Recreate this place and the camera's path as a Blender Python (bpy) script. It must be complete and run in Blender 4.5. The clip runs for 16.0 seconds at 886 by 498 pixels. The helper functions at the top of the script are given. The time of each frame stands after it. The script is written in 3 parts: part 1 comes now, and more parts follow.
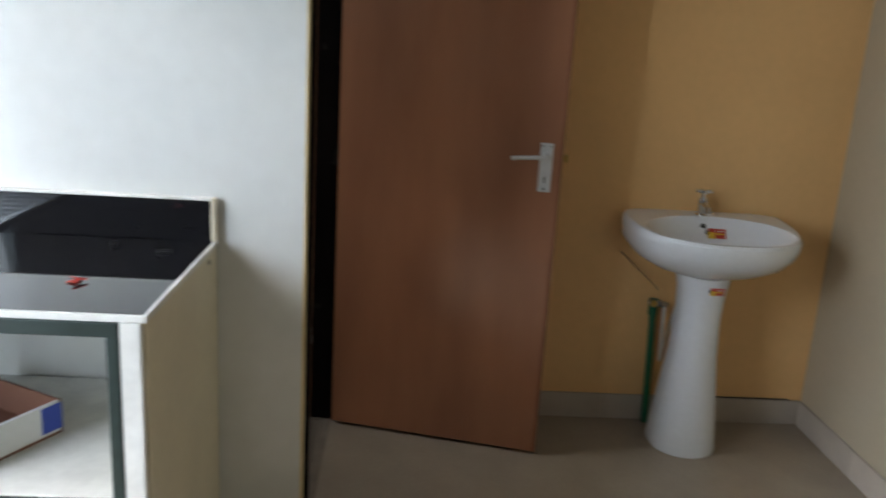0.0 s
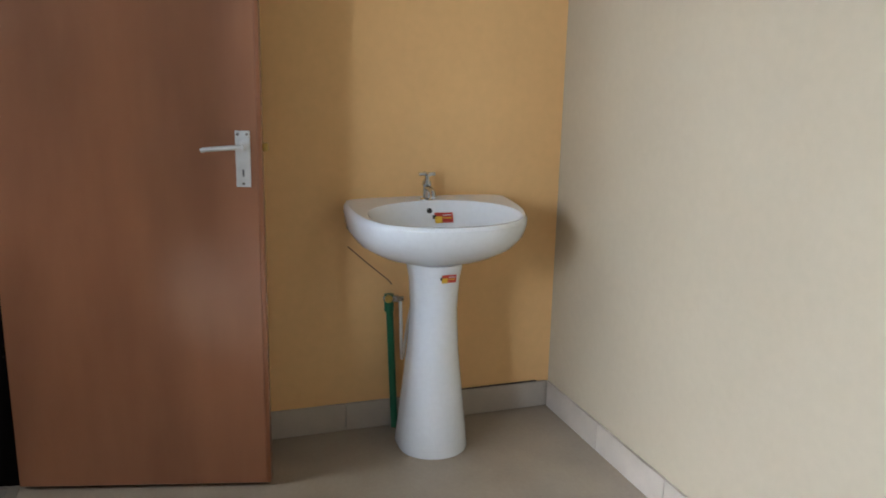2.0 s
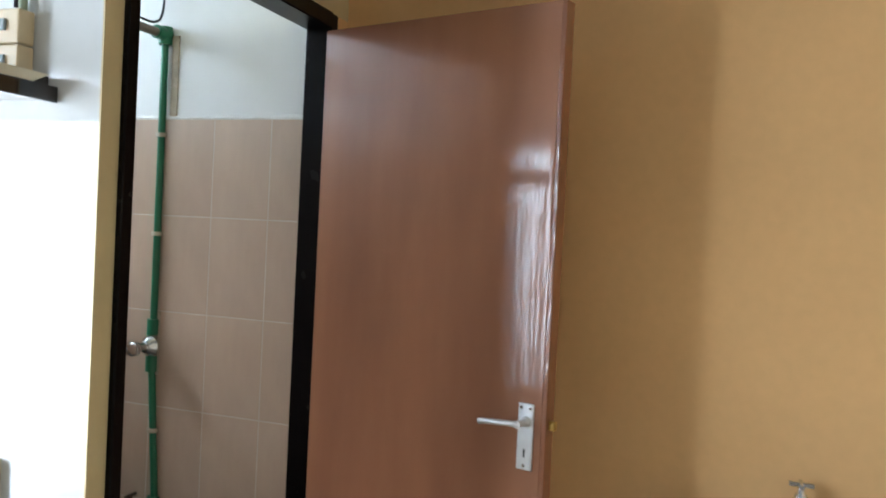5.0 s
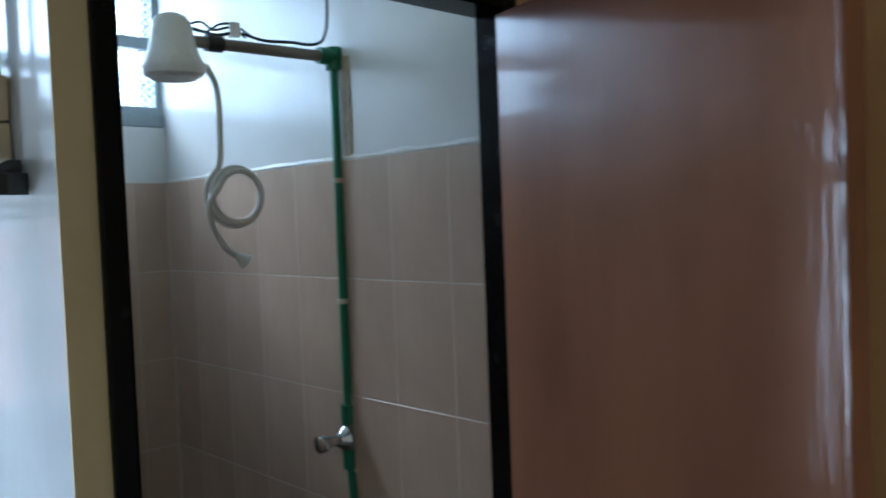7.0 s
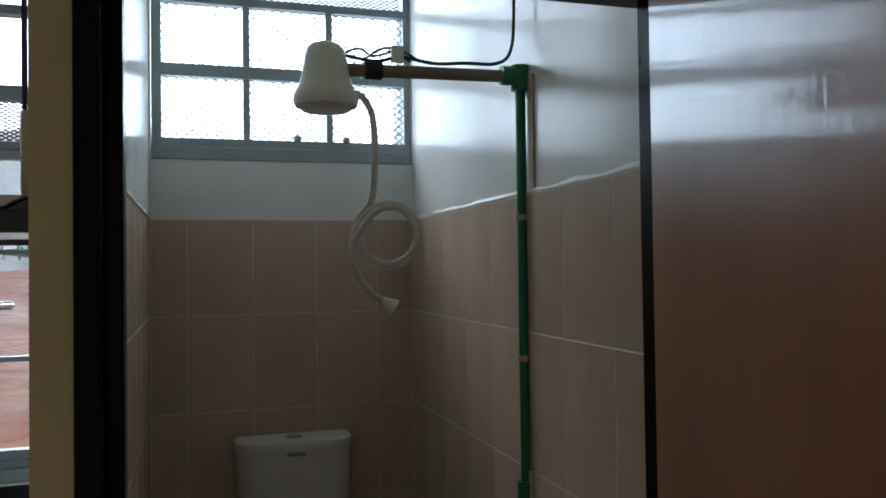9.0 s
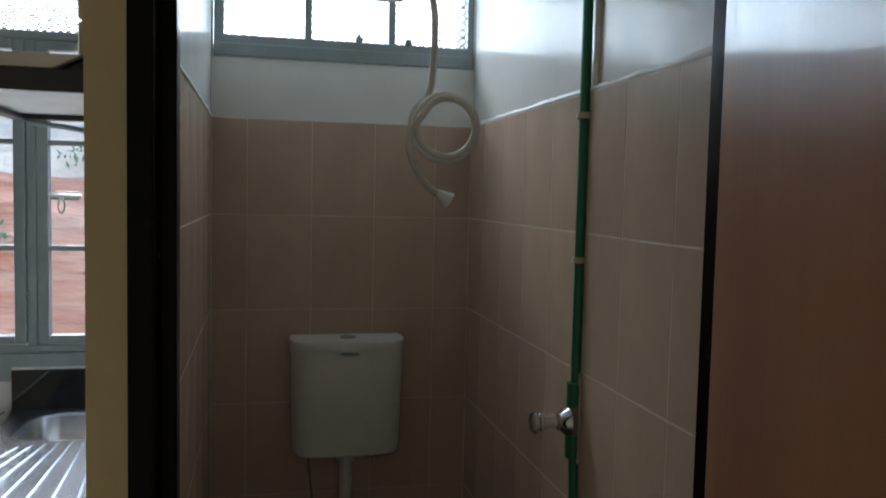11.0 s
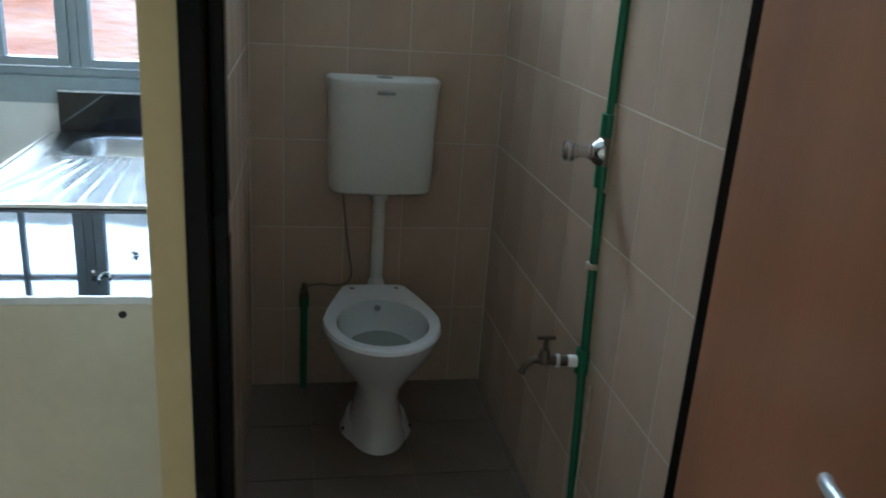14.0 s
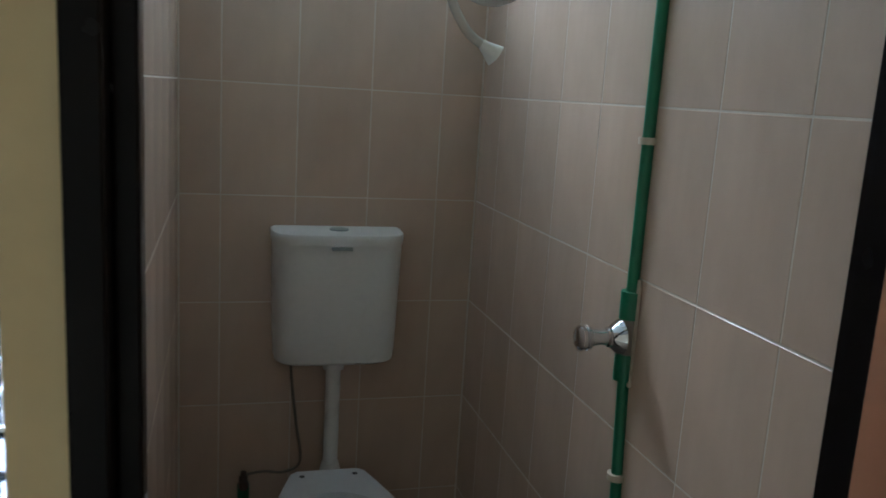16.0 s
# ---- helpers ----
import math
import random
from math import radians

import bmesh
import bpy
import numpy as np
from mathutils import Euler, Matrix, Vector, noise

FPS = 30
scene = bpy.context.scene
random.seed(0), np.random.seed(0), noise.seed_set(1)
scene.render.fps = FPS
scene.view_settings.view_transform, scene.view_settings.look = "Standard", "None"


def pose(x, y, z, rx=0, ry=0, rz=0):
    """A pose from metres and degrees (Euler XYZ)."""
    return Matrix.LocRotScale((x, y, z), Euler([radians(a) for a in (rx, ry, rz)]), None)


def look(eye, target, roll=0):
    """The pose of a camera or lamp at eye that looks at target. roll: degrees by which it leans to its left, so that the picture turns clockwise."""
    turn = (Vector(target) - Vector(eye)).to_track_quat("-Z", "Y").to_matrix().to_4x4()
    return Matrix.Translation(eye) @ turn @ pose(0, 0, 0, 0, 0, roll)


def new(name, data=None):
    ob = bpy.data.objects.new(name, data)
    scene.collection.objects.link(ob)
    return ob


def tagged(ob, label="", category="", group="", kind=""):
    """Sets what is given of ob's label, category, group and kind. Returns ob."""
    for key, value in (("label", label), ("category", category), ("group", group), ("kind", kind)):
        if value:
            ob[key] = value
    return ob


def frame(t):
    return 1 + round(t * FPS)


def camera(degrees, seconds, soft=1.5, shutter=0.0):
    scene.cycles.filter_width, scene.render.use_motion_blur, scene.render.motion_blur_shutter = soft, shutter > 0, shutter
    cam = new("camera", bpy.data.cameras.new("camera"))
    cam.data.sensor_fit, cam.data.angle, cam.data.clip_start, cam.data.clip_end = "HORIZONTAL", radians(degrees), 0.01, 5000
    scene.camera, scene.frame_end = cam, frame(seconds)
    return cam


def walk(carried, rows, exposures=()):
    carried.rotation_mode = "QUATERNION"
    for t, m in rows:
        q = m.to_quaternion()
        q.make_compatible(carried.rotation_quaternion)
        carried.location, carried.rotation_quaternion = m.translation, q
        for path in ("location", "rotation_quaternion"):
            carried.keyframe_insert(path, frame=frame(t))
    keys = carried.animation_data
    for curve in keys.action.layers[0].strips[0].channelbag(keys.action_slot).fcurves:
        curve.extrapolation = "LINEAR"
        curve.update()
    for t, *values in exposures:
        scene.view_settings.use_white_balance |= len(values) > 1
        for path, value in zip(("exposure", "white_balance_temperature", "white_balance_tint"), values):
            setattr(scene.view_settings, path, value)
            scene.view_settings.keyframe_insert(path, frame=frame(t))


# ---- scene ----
cam = camera(57.4, 16.0, 1.7, 0.4)
PATH = [
    (0, (-1.940, -0.285, 1.395), (-0.007, -0.393, 0.892), 3.5),
    (0.5, (-1.816, -0.235, 1.377), (0.037, -0.761, 0.839), 4.4),
    (1, (-1.757, -0.259, 1.333), (0.025, -1.026, 0.844), 3.8),
    (1.5, (-1.735, -0.322, 1.361), (0.055, -1.095, 0.915), 2.5),
    (2, (-1.704, -0.53, 1.299), (0.135, -1.171, 0.842), 1.3),
    (2.5, (-1.634, -0.708, 1.301), (0.2, -1.331, 0.803), 1.2),
    (3, (-1.495, -0.903, 1.283), (0.357, -1.486, 0.803), 0.8),
    (3.5, (-1.396, -1.05, 1.266), (0.529, -1.334, 0.803), 0.8),
    (4, (-1.378, -1.125, 1.332), (0.598, -1.011, 1.041), 2.5),
    (4.2, (-1.398, -1.154, 1.359), (0.573, -0.877, 1.162), 2.9),
    (6.5, (-0.621, -1.185, 1.659), (1.015, -0.041, 1.532), -2.1),
    (7, (-0.424, -1.152, 1.645), (0.966, 0.284, 1.568), -2.2),
    (7.5, (-0.221, -1.083, 1.615), (0.861, 0.599, 1.608), -0.4),
    (8, (0.007, -1.129, 1.637), (0.824, 0.697, 1.634), -0.5),
    (10.3, (0.169, -1.137, 1.65), (0.651, 0.802, 1.719), 0.6),
    (10.5, (0.166, -1.13, 1.626), (0.632, 0.815, 1.639), 1.3),
    (11, (0.157, -1.115, 1.574), (0.597, 0.831, 1.442), 1.3),
    (11.5, (0.153, -1.113, 1.536), (0.588, 0.818, 1.245), 2.3),
    (12, (0.166, -1.11, 1.492), (0.6, 0.791, 1.047), 2.8),
    (12.5, (0.172, -1.111, 1.461), (0.6, 0.764, 0.912), 3.3),
    (13, (0.17, -1.124, 1.44), (0.588, 0.725, 0.8), 3.6),
    (13.5, (0.168, -1.141, 1.425), (0.589, 0.695, 0.753), 4.1),
    (14, (0.141, -1.166, 1.44), (0.509, 0.692, 0.799), 3.9),
    (14.5, (0.076, -1.159, 1.46), (0.372, 0.738, 0.901), 3.6),
    (15, (0.083, -1.074, 1.509), (0.409, 0.841, 1.034), 3.1),
    (15.5, (0.096, -0.936, 1.513), (0.515, 0.982, 1.127), 3.3),
    (16, (0.119, -0.752, 1.499), (0.647, 1.141, 1.125), 3.5),
]
EXPOSURES = ((0, 2.95, 6600, 10), (0.5, 3.35, 6600, 11), (1.5, 4.0, 6400, 11), (2.0, 3.8, 6250, 11), (2.6, 4.0, 6250, 11), (3.5, 4.0, 6050, 11), (4.2, 4.1, 6200, 11), (6.3, 3.6, 5550, 6), (7.0, 2.95, 5200, 5), (8.0, 2.1, 5950, 9), (11.0, 2.4, 6300, 9), (12.0, 3.35, 5500, 2), (13.0, 3.6, 5450, -2), (13.7, 3.55, 5350, -2), (14.0, 3.5, 5300, -2), (14.5, 2.75, 5050, -2), (15.0, 2.55, 5000, -2), (15.5, 2.75, 5200, 0), (16, 3.4, 5450, 4))
walk(cam, [(t, look(eye, target, roll)) for t, eye, target, roll in PATH], EXPOSURES)

# ---- world and light ----
wd = bpy.data.worlds.new("overcast_sky")
scene.world = wd
wd.use_nodes = True
wn = wd.node_tree
sky = wn.nodes.new("ShaderNodeTexSky")
sky.sky_type = 'NISHITA'
sky.sun_disc = False
sky.sun_elevation = radians(48)
sky.sun_rotation = radians(-25)
sky.air_density, sky.dust_density, sky.ozone_density = 1.0, 1.2, 1.0
wn.links.new(sky.outputs[0], wn.nodes["Background"].inputs[0])
wn.nodes["Background"].inputs[1].default_value = 0.15
sun_data = bpy.data.lights.new("sun", 'SUN')
sun_data.energy, sun_data.angle, sun_data.color = 0.5, radians(25), (1.0, 0.98, 0.95)
sun = new("sun", sun_data)
sun.matrix_world = look((-2.2, 8, 8), (-0.5, 0, 0))


def window_light(name, x, z, w, h, power):
    d = bpy.data.lights.new(name, 'AREA')
    d.shape, d.size, d.size_y, d.energy, d.color = 'RECTANGLE', w, h, power, (0.76, 0.89, 1.0)
    o = new(name, d)
    o.matrix_world = look((x, 1.60, z), (x, 0.0, z - 0.25))
    return o


# skylight entering at the back doorway and the cubicle's high window
window_light("doorway_skylight", -1.475, 1.05, .86, 2.0, 8.0)
window_light("high_window_skylight", .42, 2.33, .78, .60, 2.6)

# ---- materials ----
def material(name, col, rough=0.5, metal=0.0, vary=0.12, scale=6.0, bump=0.1, bscale=60.0, col2=None, coat=0.0,
             stretch=(1, 1, 1), objrand=0.0, spec=0.5, bdist=0.004, fine=0.05, grain=0.0):
    m = bpy.data.materials.new(name)
    m.use_nodes = True
    nt = m.node_tree
    p = nt.nodes["Principled BSDF"]
    p.inputs["Roughness"].default_value = rough
    p.inputs["Metallic"].default_value = metal
    p.inputs["Coat Weight"].default_value = coat
    p.inputs["Coat Roughness"].default_value = 0.03
    p.inputs["Specular IOR Level"].default_value = spec
    tc = nt.nodes.new("ShaderNodeTexCoord")
    mp = nt.nodes.new("ShaderNodeMapping")
    mp.inputs["Scale"].default_value = stretch
    nt.links.new(tc.outputs["Object"], mp.inputs[0])
    n1 = nt.nodes.new("ShaderNodeTexNoise")
    n1.inputs["Scale"].default_value, n1.inputs["Detail"].default_value = scale, 6
    nt.links.new(mp.outputs[0], n1.inputs["Vector"])
    n2 = nt.nodes.new("ShaderNodeTexNoise")
    n2.inputs["Scale"].default_value, n2.inputs["Detail"].default_value = bscale, 4
    nt.links.new(mp.outputs[0], n2.inputs["Vector"])
    mix = nt.nodes.new("ShaderNodeMix")
    mix.data_type = 'RGBA'
    c2 = col2 or tuple(c * (1 - vary) for c in col)
    mix.inputs[6].default_value, mix.inputs[7].default_value = (*c2, 1), (*col, 1)
    ramp = nt.nodes.new("ShaderNodeMapRange")
    ramp.inputs[1].default_value, ramp.inputs[2].default_value = 0.32, 0.68
    nt.links.new(n1.outputs[0], ramp.inputs[0])
    nt.links.new(ramp.outputs[0], mix.inputs[0])
    out = mix.outputs[2]
    hs = nt.nodes.new("ShaderNodeHueSaturation")
    val = nt.nodes.new("ShaderNodeMapRange")
    val.inputs[3].default_value, val.inputs[4].default_value = 1 - fine, 1 + fine
    nt.links.new(n2.outputs[0], val.inputs[0])
    vout = val.outputs[0]
    if objrand:
        oi = nt.nodes.new("ShaderNodeObjectInfo")
        r = nt.nodes.new("ShaderNodeMapRange")
        r.inputs[3].default_value, r.inputs[4].default_value = 1 - objrand, 1 + objrand
        nt.links.new(oi.outputs["Random"], r.inputs[0])
        mul = nt.nodes.new("ShaderNodeMath")
        mul.operation = 'MULTIPLY'
        nt.links.new(vout, mul.inputs[0])
        nt.links.new(r.outputs[0], mul.inputs[1])
        vout = mul.outputs[0]
    nt.links.new(vout, hs.inputs["Value"])
    nt.links.new(out, hs.inputs["Color"])
    nt.links.new(hs.outputs[0], p.inputs["Base Color"])
    rr = nt.nodes.new("ShaderNodeMapRange")
    rr.inputs[3].default_value, rr.inputs[4].default_value = rough * 0.8, min(1, rough * 1.25)
    nt.links.new(n1.outputs[0], rr.inputs[0])
    nt.links.new(rr.outputs[0], p.inputs["Roughness"])
    if bump:
        b = nt.nodes.new("ShaderNodeBump")
        b.inputs["Strength"].default_value, b.inputs["Distance"].default_value = bump, bdist
        nt.links.new(n2.outputs[0], b.inputs["Height"])
        nt.links.new(b.outputs[0], p.inputs["Normal"])
        nt.links.new(b.outputs[0], p.inputs["Coat Normal"])
    if grain:
        # brushed varnish: fine ridges running up the surface
        p.inputs["Coat Roughness"].default_value = 0.09
        gm = nt.nodes.new("ShaderNodeMapping")
        gm.inputs["Scale"].default_value = (1, 1, 0.05)
        nt.links.new(tc.outputs["Object"], gm.inputs[0])
        gn = nt.nodes.new("ShaderNodeTexNoise")
        gn.inputs["Scale"].default_value, gn.inputs["Detail"].default_value = 75, 3
        nt.links.new(gm.outputs[0], gn.inputs["Vector"])
        gb_ = nt.nodes.new("ShaderNodeBump")
        gb_.inputs["Strength"].default_value, gb_.inputs["Distance"].default_value = grain, 0.004
        nt.links.new(gn.outputs[0], gb_.inputs["Height"])
        nt.links.new(b.outputs[0], gb_.inputs["Normal"])
        nt.links.new(gb_.outputs[0], p.inputs["Coat Normal"])
    return m


OCHRE = material("ochre_wall_paint", (0.86, 0.525, 0.225), 0.5, vary=0.10, scale=1.6, bump=0.03, bscale=35)
CREAM = material("cream_wall_paint", (0.49, 0.41, 0.292), 0.6, vary=0.06, scale=1.4, bump=0.03, bscale=35)
EDGE = material("partition_end_paint", (0.68, 0.55, 0.30), 0.5, vary=0.10, scale=4, bump=0.2, bscale=40)
GLOSSW = material("glossy_white_paint", (0.72, 0.725, 0.70), 0.18, vary=0.04, scale=3, bump=0.35, bscale=9, bdist=0.006, spec=0.4, coat=0.05)
KITW = material("white_kitchen_paint", (0.66, 0.67, 0.645), 0.11, vary=0.04, scale=3, bump=0.04, bscale=20)
# ceiling out of view: grey chosen to weaken light bounced into the rooms
CEIL = material("unseen_grey_ceiling", (0.34, 0.33, 0.31), 0.8, vary=0.05)
TILE = material("beige_brown_wall_tile", (0.54, 0.41, 0.315), 0.20, vary=0.14, scale=5, bump=0.05, bscale=30, stretch=(1, 1, 0.35), objrand=0.04)
GROUT = material("pale_grout", (0.62, 0.55, 0.46), 0.8, vary=0.2, scale=12, bump=0.3, bscale=120)
FTILE = material("dark_floor_tile", (0.20, 0.165, 0.135), 0.3, vary=0.2, scale=6, bump=0.05, objrand=0.05)
FGROUT = material("dirty_floor_grout", (0.27, 0.23, 0.19), 0.85, vary=0.25, scale=12, bump=0.3, bscale=120)
FLOORM = material("grey_beige_floor_screed", (0.35, 0.29, 0.225), 0.37, vary=0.16, scale=5, bump=0.08, bscale=70, fine=0.10)
SKIRT = material("beige_skirting_tile", (0.50, 0.43, 0.36), 0.4, vary=0.12, scale=9, bump=0.1, bscale=60, objrand=0.04)
BLACKF = material("black_gloss_frame_paint", (0.006, 0.005, 0.005), 0.25, spec=0.12, vary=0.3, scale=8, bump=0.2, bscale=25)
DOORM = material("red_brown_varnished_ply", (0.425, 0.186, 0.097), 0.36, spec=0.2, vary=0.35, scale=3.0, bump=0.10, bscale=9, stretch=(1, 1, 0.22), col2=(0.275, 0.118, 0.066), coat=0.85, fine=0.12, bdist=0.006, grain=0.22)
DOORE = material("orange_brown_door_lipping", (0.34, 0.120, 0.048), 0.35, vary=0.4, scale=8, bump=0.5, bscale=40, stretch=(1, 1, .25), coat=0.8)
CERAM = material("white_glazed_ceramic", (0.80, 0.82, 0.845), 0.09, vary=0.03, scale=4, bump=0.0, coat=0.4)
PLAST = material("white_plastic", (0.76, 0.76, 0.74), 0.28, vary=0.05, scale=6, bump=0.03)
CHROME = material("chrome", (0.64, 0.65, 0.67), 0.06, 1.0, vary=0.08, scale=12, bump=0.03)
BRUSH = material("satin_aluminium", (0.78, 0.79, 0.80), 0.30, 0.55, vary=0.1, scale=20, bump=0.05)
STEEL = material("stainless_steel", (0.78, 0.80, 0.83), 0.215, 1.0, vary=0.06, scale=10, bump=0.012, bscale=60)
GREEN = material("green_plastic_pipe", (0.012, 0.16, 0.075), 0.35, vary=0.2, scale=10, bump=0.05)
SEAL = material("worn_pale_sealant", (0.55, 0.47, 0.36), 0.7, vary=0.35, scale=25, bump=0.4, bscale=80)
BROWNP = material("grey_brown_pipe", (0.20, 0.17, 0.14), 0.45, vary=0.25, scale=18, bump=0.1)
DARK = material("black_plastic", (0.015, 0.015, 0.016), 0.4, vary=0.2, scale=20, bump=0.05)
TARN = material("tarnished_brass", (0.15, 0.12, 0.10), 0.35, 0.85, vary=0.35, scale=30, bump=0.15)
BRASSO = material("old_brass", (0.62, 0.40, 0.11), 0.35, 0.9, vary=0.4, scale=30, bump=0.2)
GRANITE = material("black_polished_granite", (0.012, 0.012, 0.014), 0.035, vary=0.5, scale=160, bump=0.0, spec=0.5, coat=0.2)
RAWEDGE = material("raw_white_stone_edge", (0.75, 0.75, 0.72), 0.5, vary=0.15, scale=15, bump=0.1)
PLASTER = material("cream_plaster_support", (0.72, 0.66, 0.50), 0.5, vary=0.10, scale=5, bump=0.15, bscale=40)
GFRAME = material("dark_green_steel_angle", (0.018, 0.035, 0.032), 0.4, vary=0.3, scale=20, bump=0.1)
GREYF = material("blue_grey_steel_paint", (0.30, 0.35, 0.36), 0.35, vary=0.12, scale=12, bump=0.1, bscale=60)
GALV = material("galvanised_wire", (0.22, 0.23, 0.23), 0.5, 0.3, vary=0.2, scale=30)
MESHM = material("dark_expanded_metal", (0.05, 0.05, 0.05), 0.5, 0.4, vary=0.3, scale=30)
CARD = material("brown_cardboard", (0.20, 0.085, 0.05), 0.75, vary=0.2, scale=10, bump=0.1)
CARDW = material("white_printed_card", (0.70, 0.72, 0.74), 0.5, vary=0.08, scale=10)
BLUE = material("blue_print", (0.03, 0.07, 0.42), 0.5, vary=0.1, scale=10)
STRED = material("red_sticker", (0.55, 0.045, 0.03), 0.35, vary=0.25, scale=60)
STYEL = material("yellow_sticker", (0.75, 0.48, 0.04), 0.35, vary=0.15, scale=60)
CREAMP = material("cream_switch_plastic", (0.66, 0.52, 0.32), 0.4, vary=0.08, scale=10)
HOSE = material("milky_hose", (0.62, 0.60, 0.55), 0.25, vary=0.1, scale=20)
REDEARTH = material("red_earth_bank", (0.42, 0.155, 0.082), 0.95, vary=0.4, scale=2.4, bump=0.9, bscale=9, col2=(0.54, 0.31, 0.20), stretch=(.5, 1, 2.2), bdist=0.05)
SANDY = material("pale_sandy_soil", (0.58, 0.47, 0.35), 0.95, vary=0.3, scale=2.0, bump=0.7, bscale=9, bdist=0.05)
LEAF = material("green_weed_leaves", (0.16, 0.27, 0.15), 0.6, vary=0.4, scale=9)
WATER = material("toilet_water", (0.30, 0.32, 0.30), 0.04, vary=0.05, scale=5)


def glass(name, rough, bump=0.0, scale=40, tint=(0.95, 0.98, 1.0)):
    m = bpy.data.materials.new(name)
    m.use_nodes = True
    nt = m.node_tree
    p = nt.nodes["Principled BSDF"]
    p.inputs["Base Color"].default_value = (*tint, 1)
    p.inputs["Transmission Weight"].default_value = 1
    p.inputs["Roughness"].default_value = rough
    p.inputs["IOR"].default_value = 1.45 if bump else 1.02
    if bump:
        tc = nt.nodes.new("ShaderNodeTexCoord")
        v = nt.nodes.new("ShaderNodeTexVoronoi")
        v.inputs["Scale"].default_value = scale
        b = nt.nodes.new("ShaderNodeBump")
        b.inputs["Strength"].default_value, b.inputs["Distance"].default_value = bump, 0.01
        nt.links.new(tc.outputs["Object"], v.inputs["Vector"])
        nt.links.new(v.outputs[0], b.inputs["Height"])
        nt.links.new(b.outputs[0], p.inputs["Normal"])
    return m


CLEAR = glass("clear_window_glass", 0.0)
FROST = glass("patterned_obscure_glass", 0.16, 0.5, 60, (0.47, 0.49, 0.50))


# ---- building helpers ----
def mesh_of(name, bm, mat, smooth=False):
    me = bpy.data.meshes.new(name)
    bmesh.ops.recalc_face_normals(bm, faces=bm.faces)
    if smooth:
        for f in bm.faces:
            f.smooth = True
        for e in bm.edges:
            if len(e.link_faces) == 2 and e.calc_face_angle(0) > 0.7:
                e.smooth = False
    bm.to_mesh(me)
    bm.free()
    me.materials.append(mat)
    return me


def part(name, bm, mat, parent=None, label="", smooth=False):
    ob = new(name, mesh_of(name, bm, mat, smooth))
    if parent:
        ob.parent = parent
        ob.matrix_parent_inverse = parent.matrix_basis.inverted()
    if label:
        ob["label"] = label
    return ob


def thing(name, x, y, z, label, category, group=""):
    ob = new(name)
    ob.empty_display_size = 0.05
    ob.matrix_basis = Matrix.Translation((x, y, z))
    return tagged(ob, label, category, group)


def add_box(bm, x0, y0, z0, x1, y1, z1, bev=0.0, rot=None):
    r = bmesh.ops.create_cube(bm, size=1)
    for v in r["verts"]:
        v.co = Vector(((x0 + x1) / 2 + v.co.x * (x1 - x0), (y0 + y1) / 2 + v.co.y * (y1 - y0), (z0 + z1) / 2 + v.co.z * (z1 - z0)))
        if rot:
            v.co = rot @ v.co
    if bev:
        es = {e for v in r["verts"] for e in v.link_edges}
        bmesh.ops.bevel(bm, geom=list(es), offset=bev, segments=2, affect='EDGES', profile=0.5)
    return bm


def box(x0, y0, z0, x1, y1, z1, bev=0.0, rot=None):
    return add_box(bmesh.new(), x0, y0, z0, x1, y1, z1, bev, rot)


def loft(rings, cap0=True, cap1=True, bm=None):
    bm = bm or bmesh.new()
    vs = [[bm.verts.new(c) for c in r] for r in rings]
    n = len(vs[0])
    for a, b in zip(vs, vs[1:]):
        for i in range(n):
            bm.faces.new((a[i], a[(i + 1) % n], b[(i + 1) % n], b[i]))
    if cap0:
        bm.faces.new(vs[0][::-1])
    if cap1:
        bm.faces.new(vs[-1])
    return bm


def rod(a, b, r0, r1=None, n=20, bm=None):
    a, b = Vector(a), Vector(b)
    r1 = r0 if r1 is None else r1
    q = (b - a).to_track_quat('Z', 'Y')
    ring = lambda c, r: [c + q @ Vector((r * math.cos(k * math.tau / n), r * math.sin(k * math.tau / n), 0)) for k in range(n)]
    return loft([ring(a, r0), ring(b, r1)], bm=bm)


def turned(base, axis, prof, n=28, bm=None):
    """A turned body: (distance along axis, radius) pairs."""
    base, q = Vector(base), Vector(axis).to_track_quat('Z', 'Y')
    rings = [[base + q @ Vector((r * math.cos(k * math.tau / n), r * math.sin(k * math.tau / n), h)) for k in range(n)] for h, r in prof]
    return loft(rings, bm=bm)


def tube(points, r, n=10, steps=8, bm=None):
    """A round hose along a smooth line."""
    P = [Vector(p) for p in points]
    line = []
    for i in range(len(P) - 1):
        p0, p1, p2, p3 = P[max(i - 1, 0)], P[i], P[i + 1], P[min(i + 2, len(P) - 1)]
        for s in range(steps):
            t = s / steps
            line.append(0.5 * (2 * p1 + (p2 - p0) * t + (2 * p0 - 5 * p1 + 4 * p2 - p3) * t * t + (3 * p1 - p0 - 3 * p2 + p3) * t ** 3))
    line.append(P[-1])
    rings, side = [], None
    for i, c in enumerate(line):
        d = (line[min(i + 1, len(line) - 1)] - line[max(i - 1, 0)]).normalized()
        if side is None:
            side = d.orthogonal().normalized()
        side = (side - d * side.dot(d)).normalized()
        up = d.cross(side)
        rings.append([c + r * (math.cos(k * math.tau / n) * side + math.sin(k * math.tau / n) * up) for k in range(n)])
    return loft(rings, bm=bm)


def setting(name, bm, mat, label, category):
    return tagged(part(name, bm, mat), label, category, kind="structure")


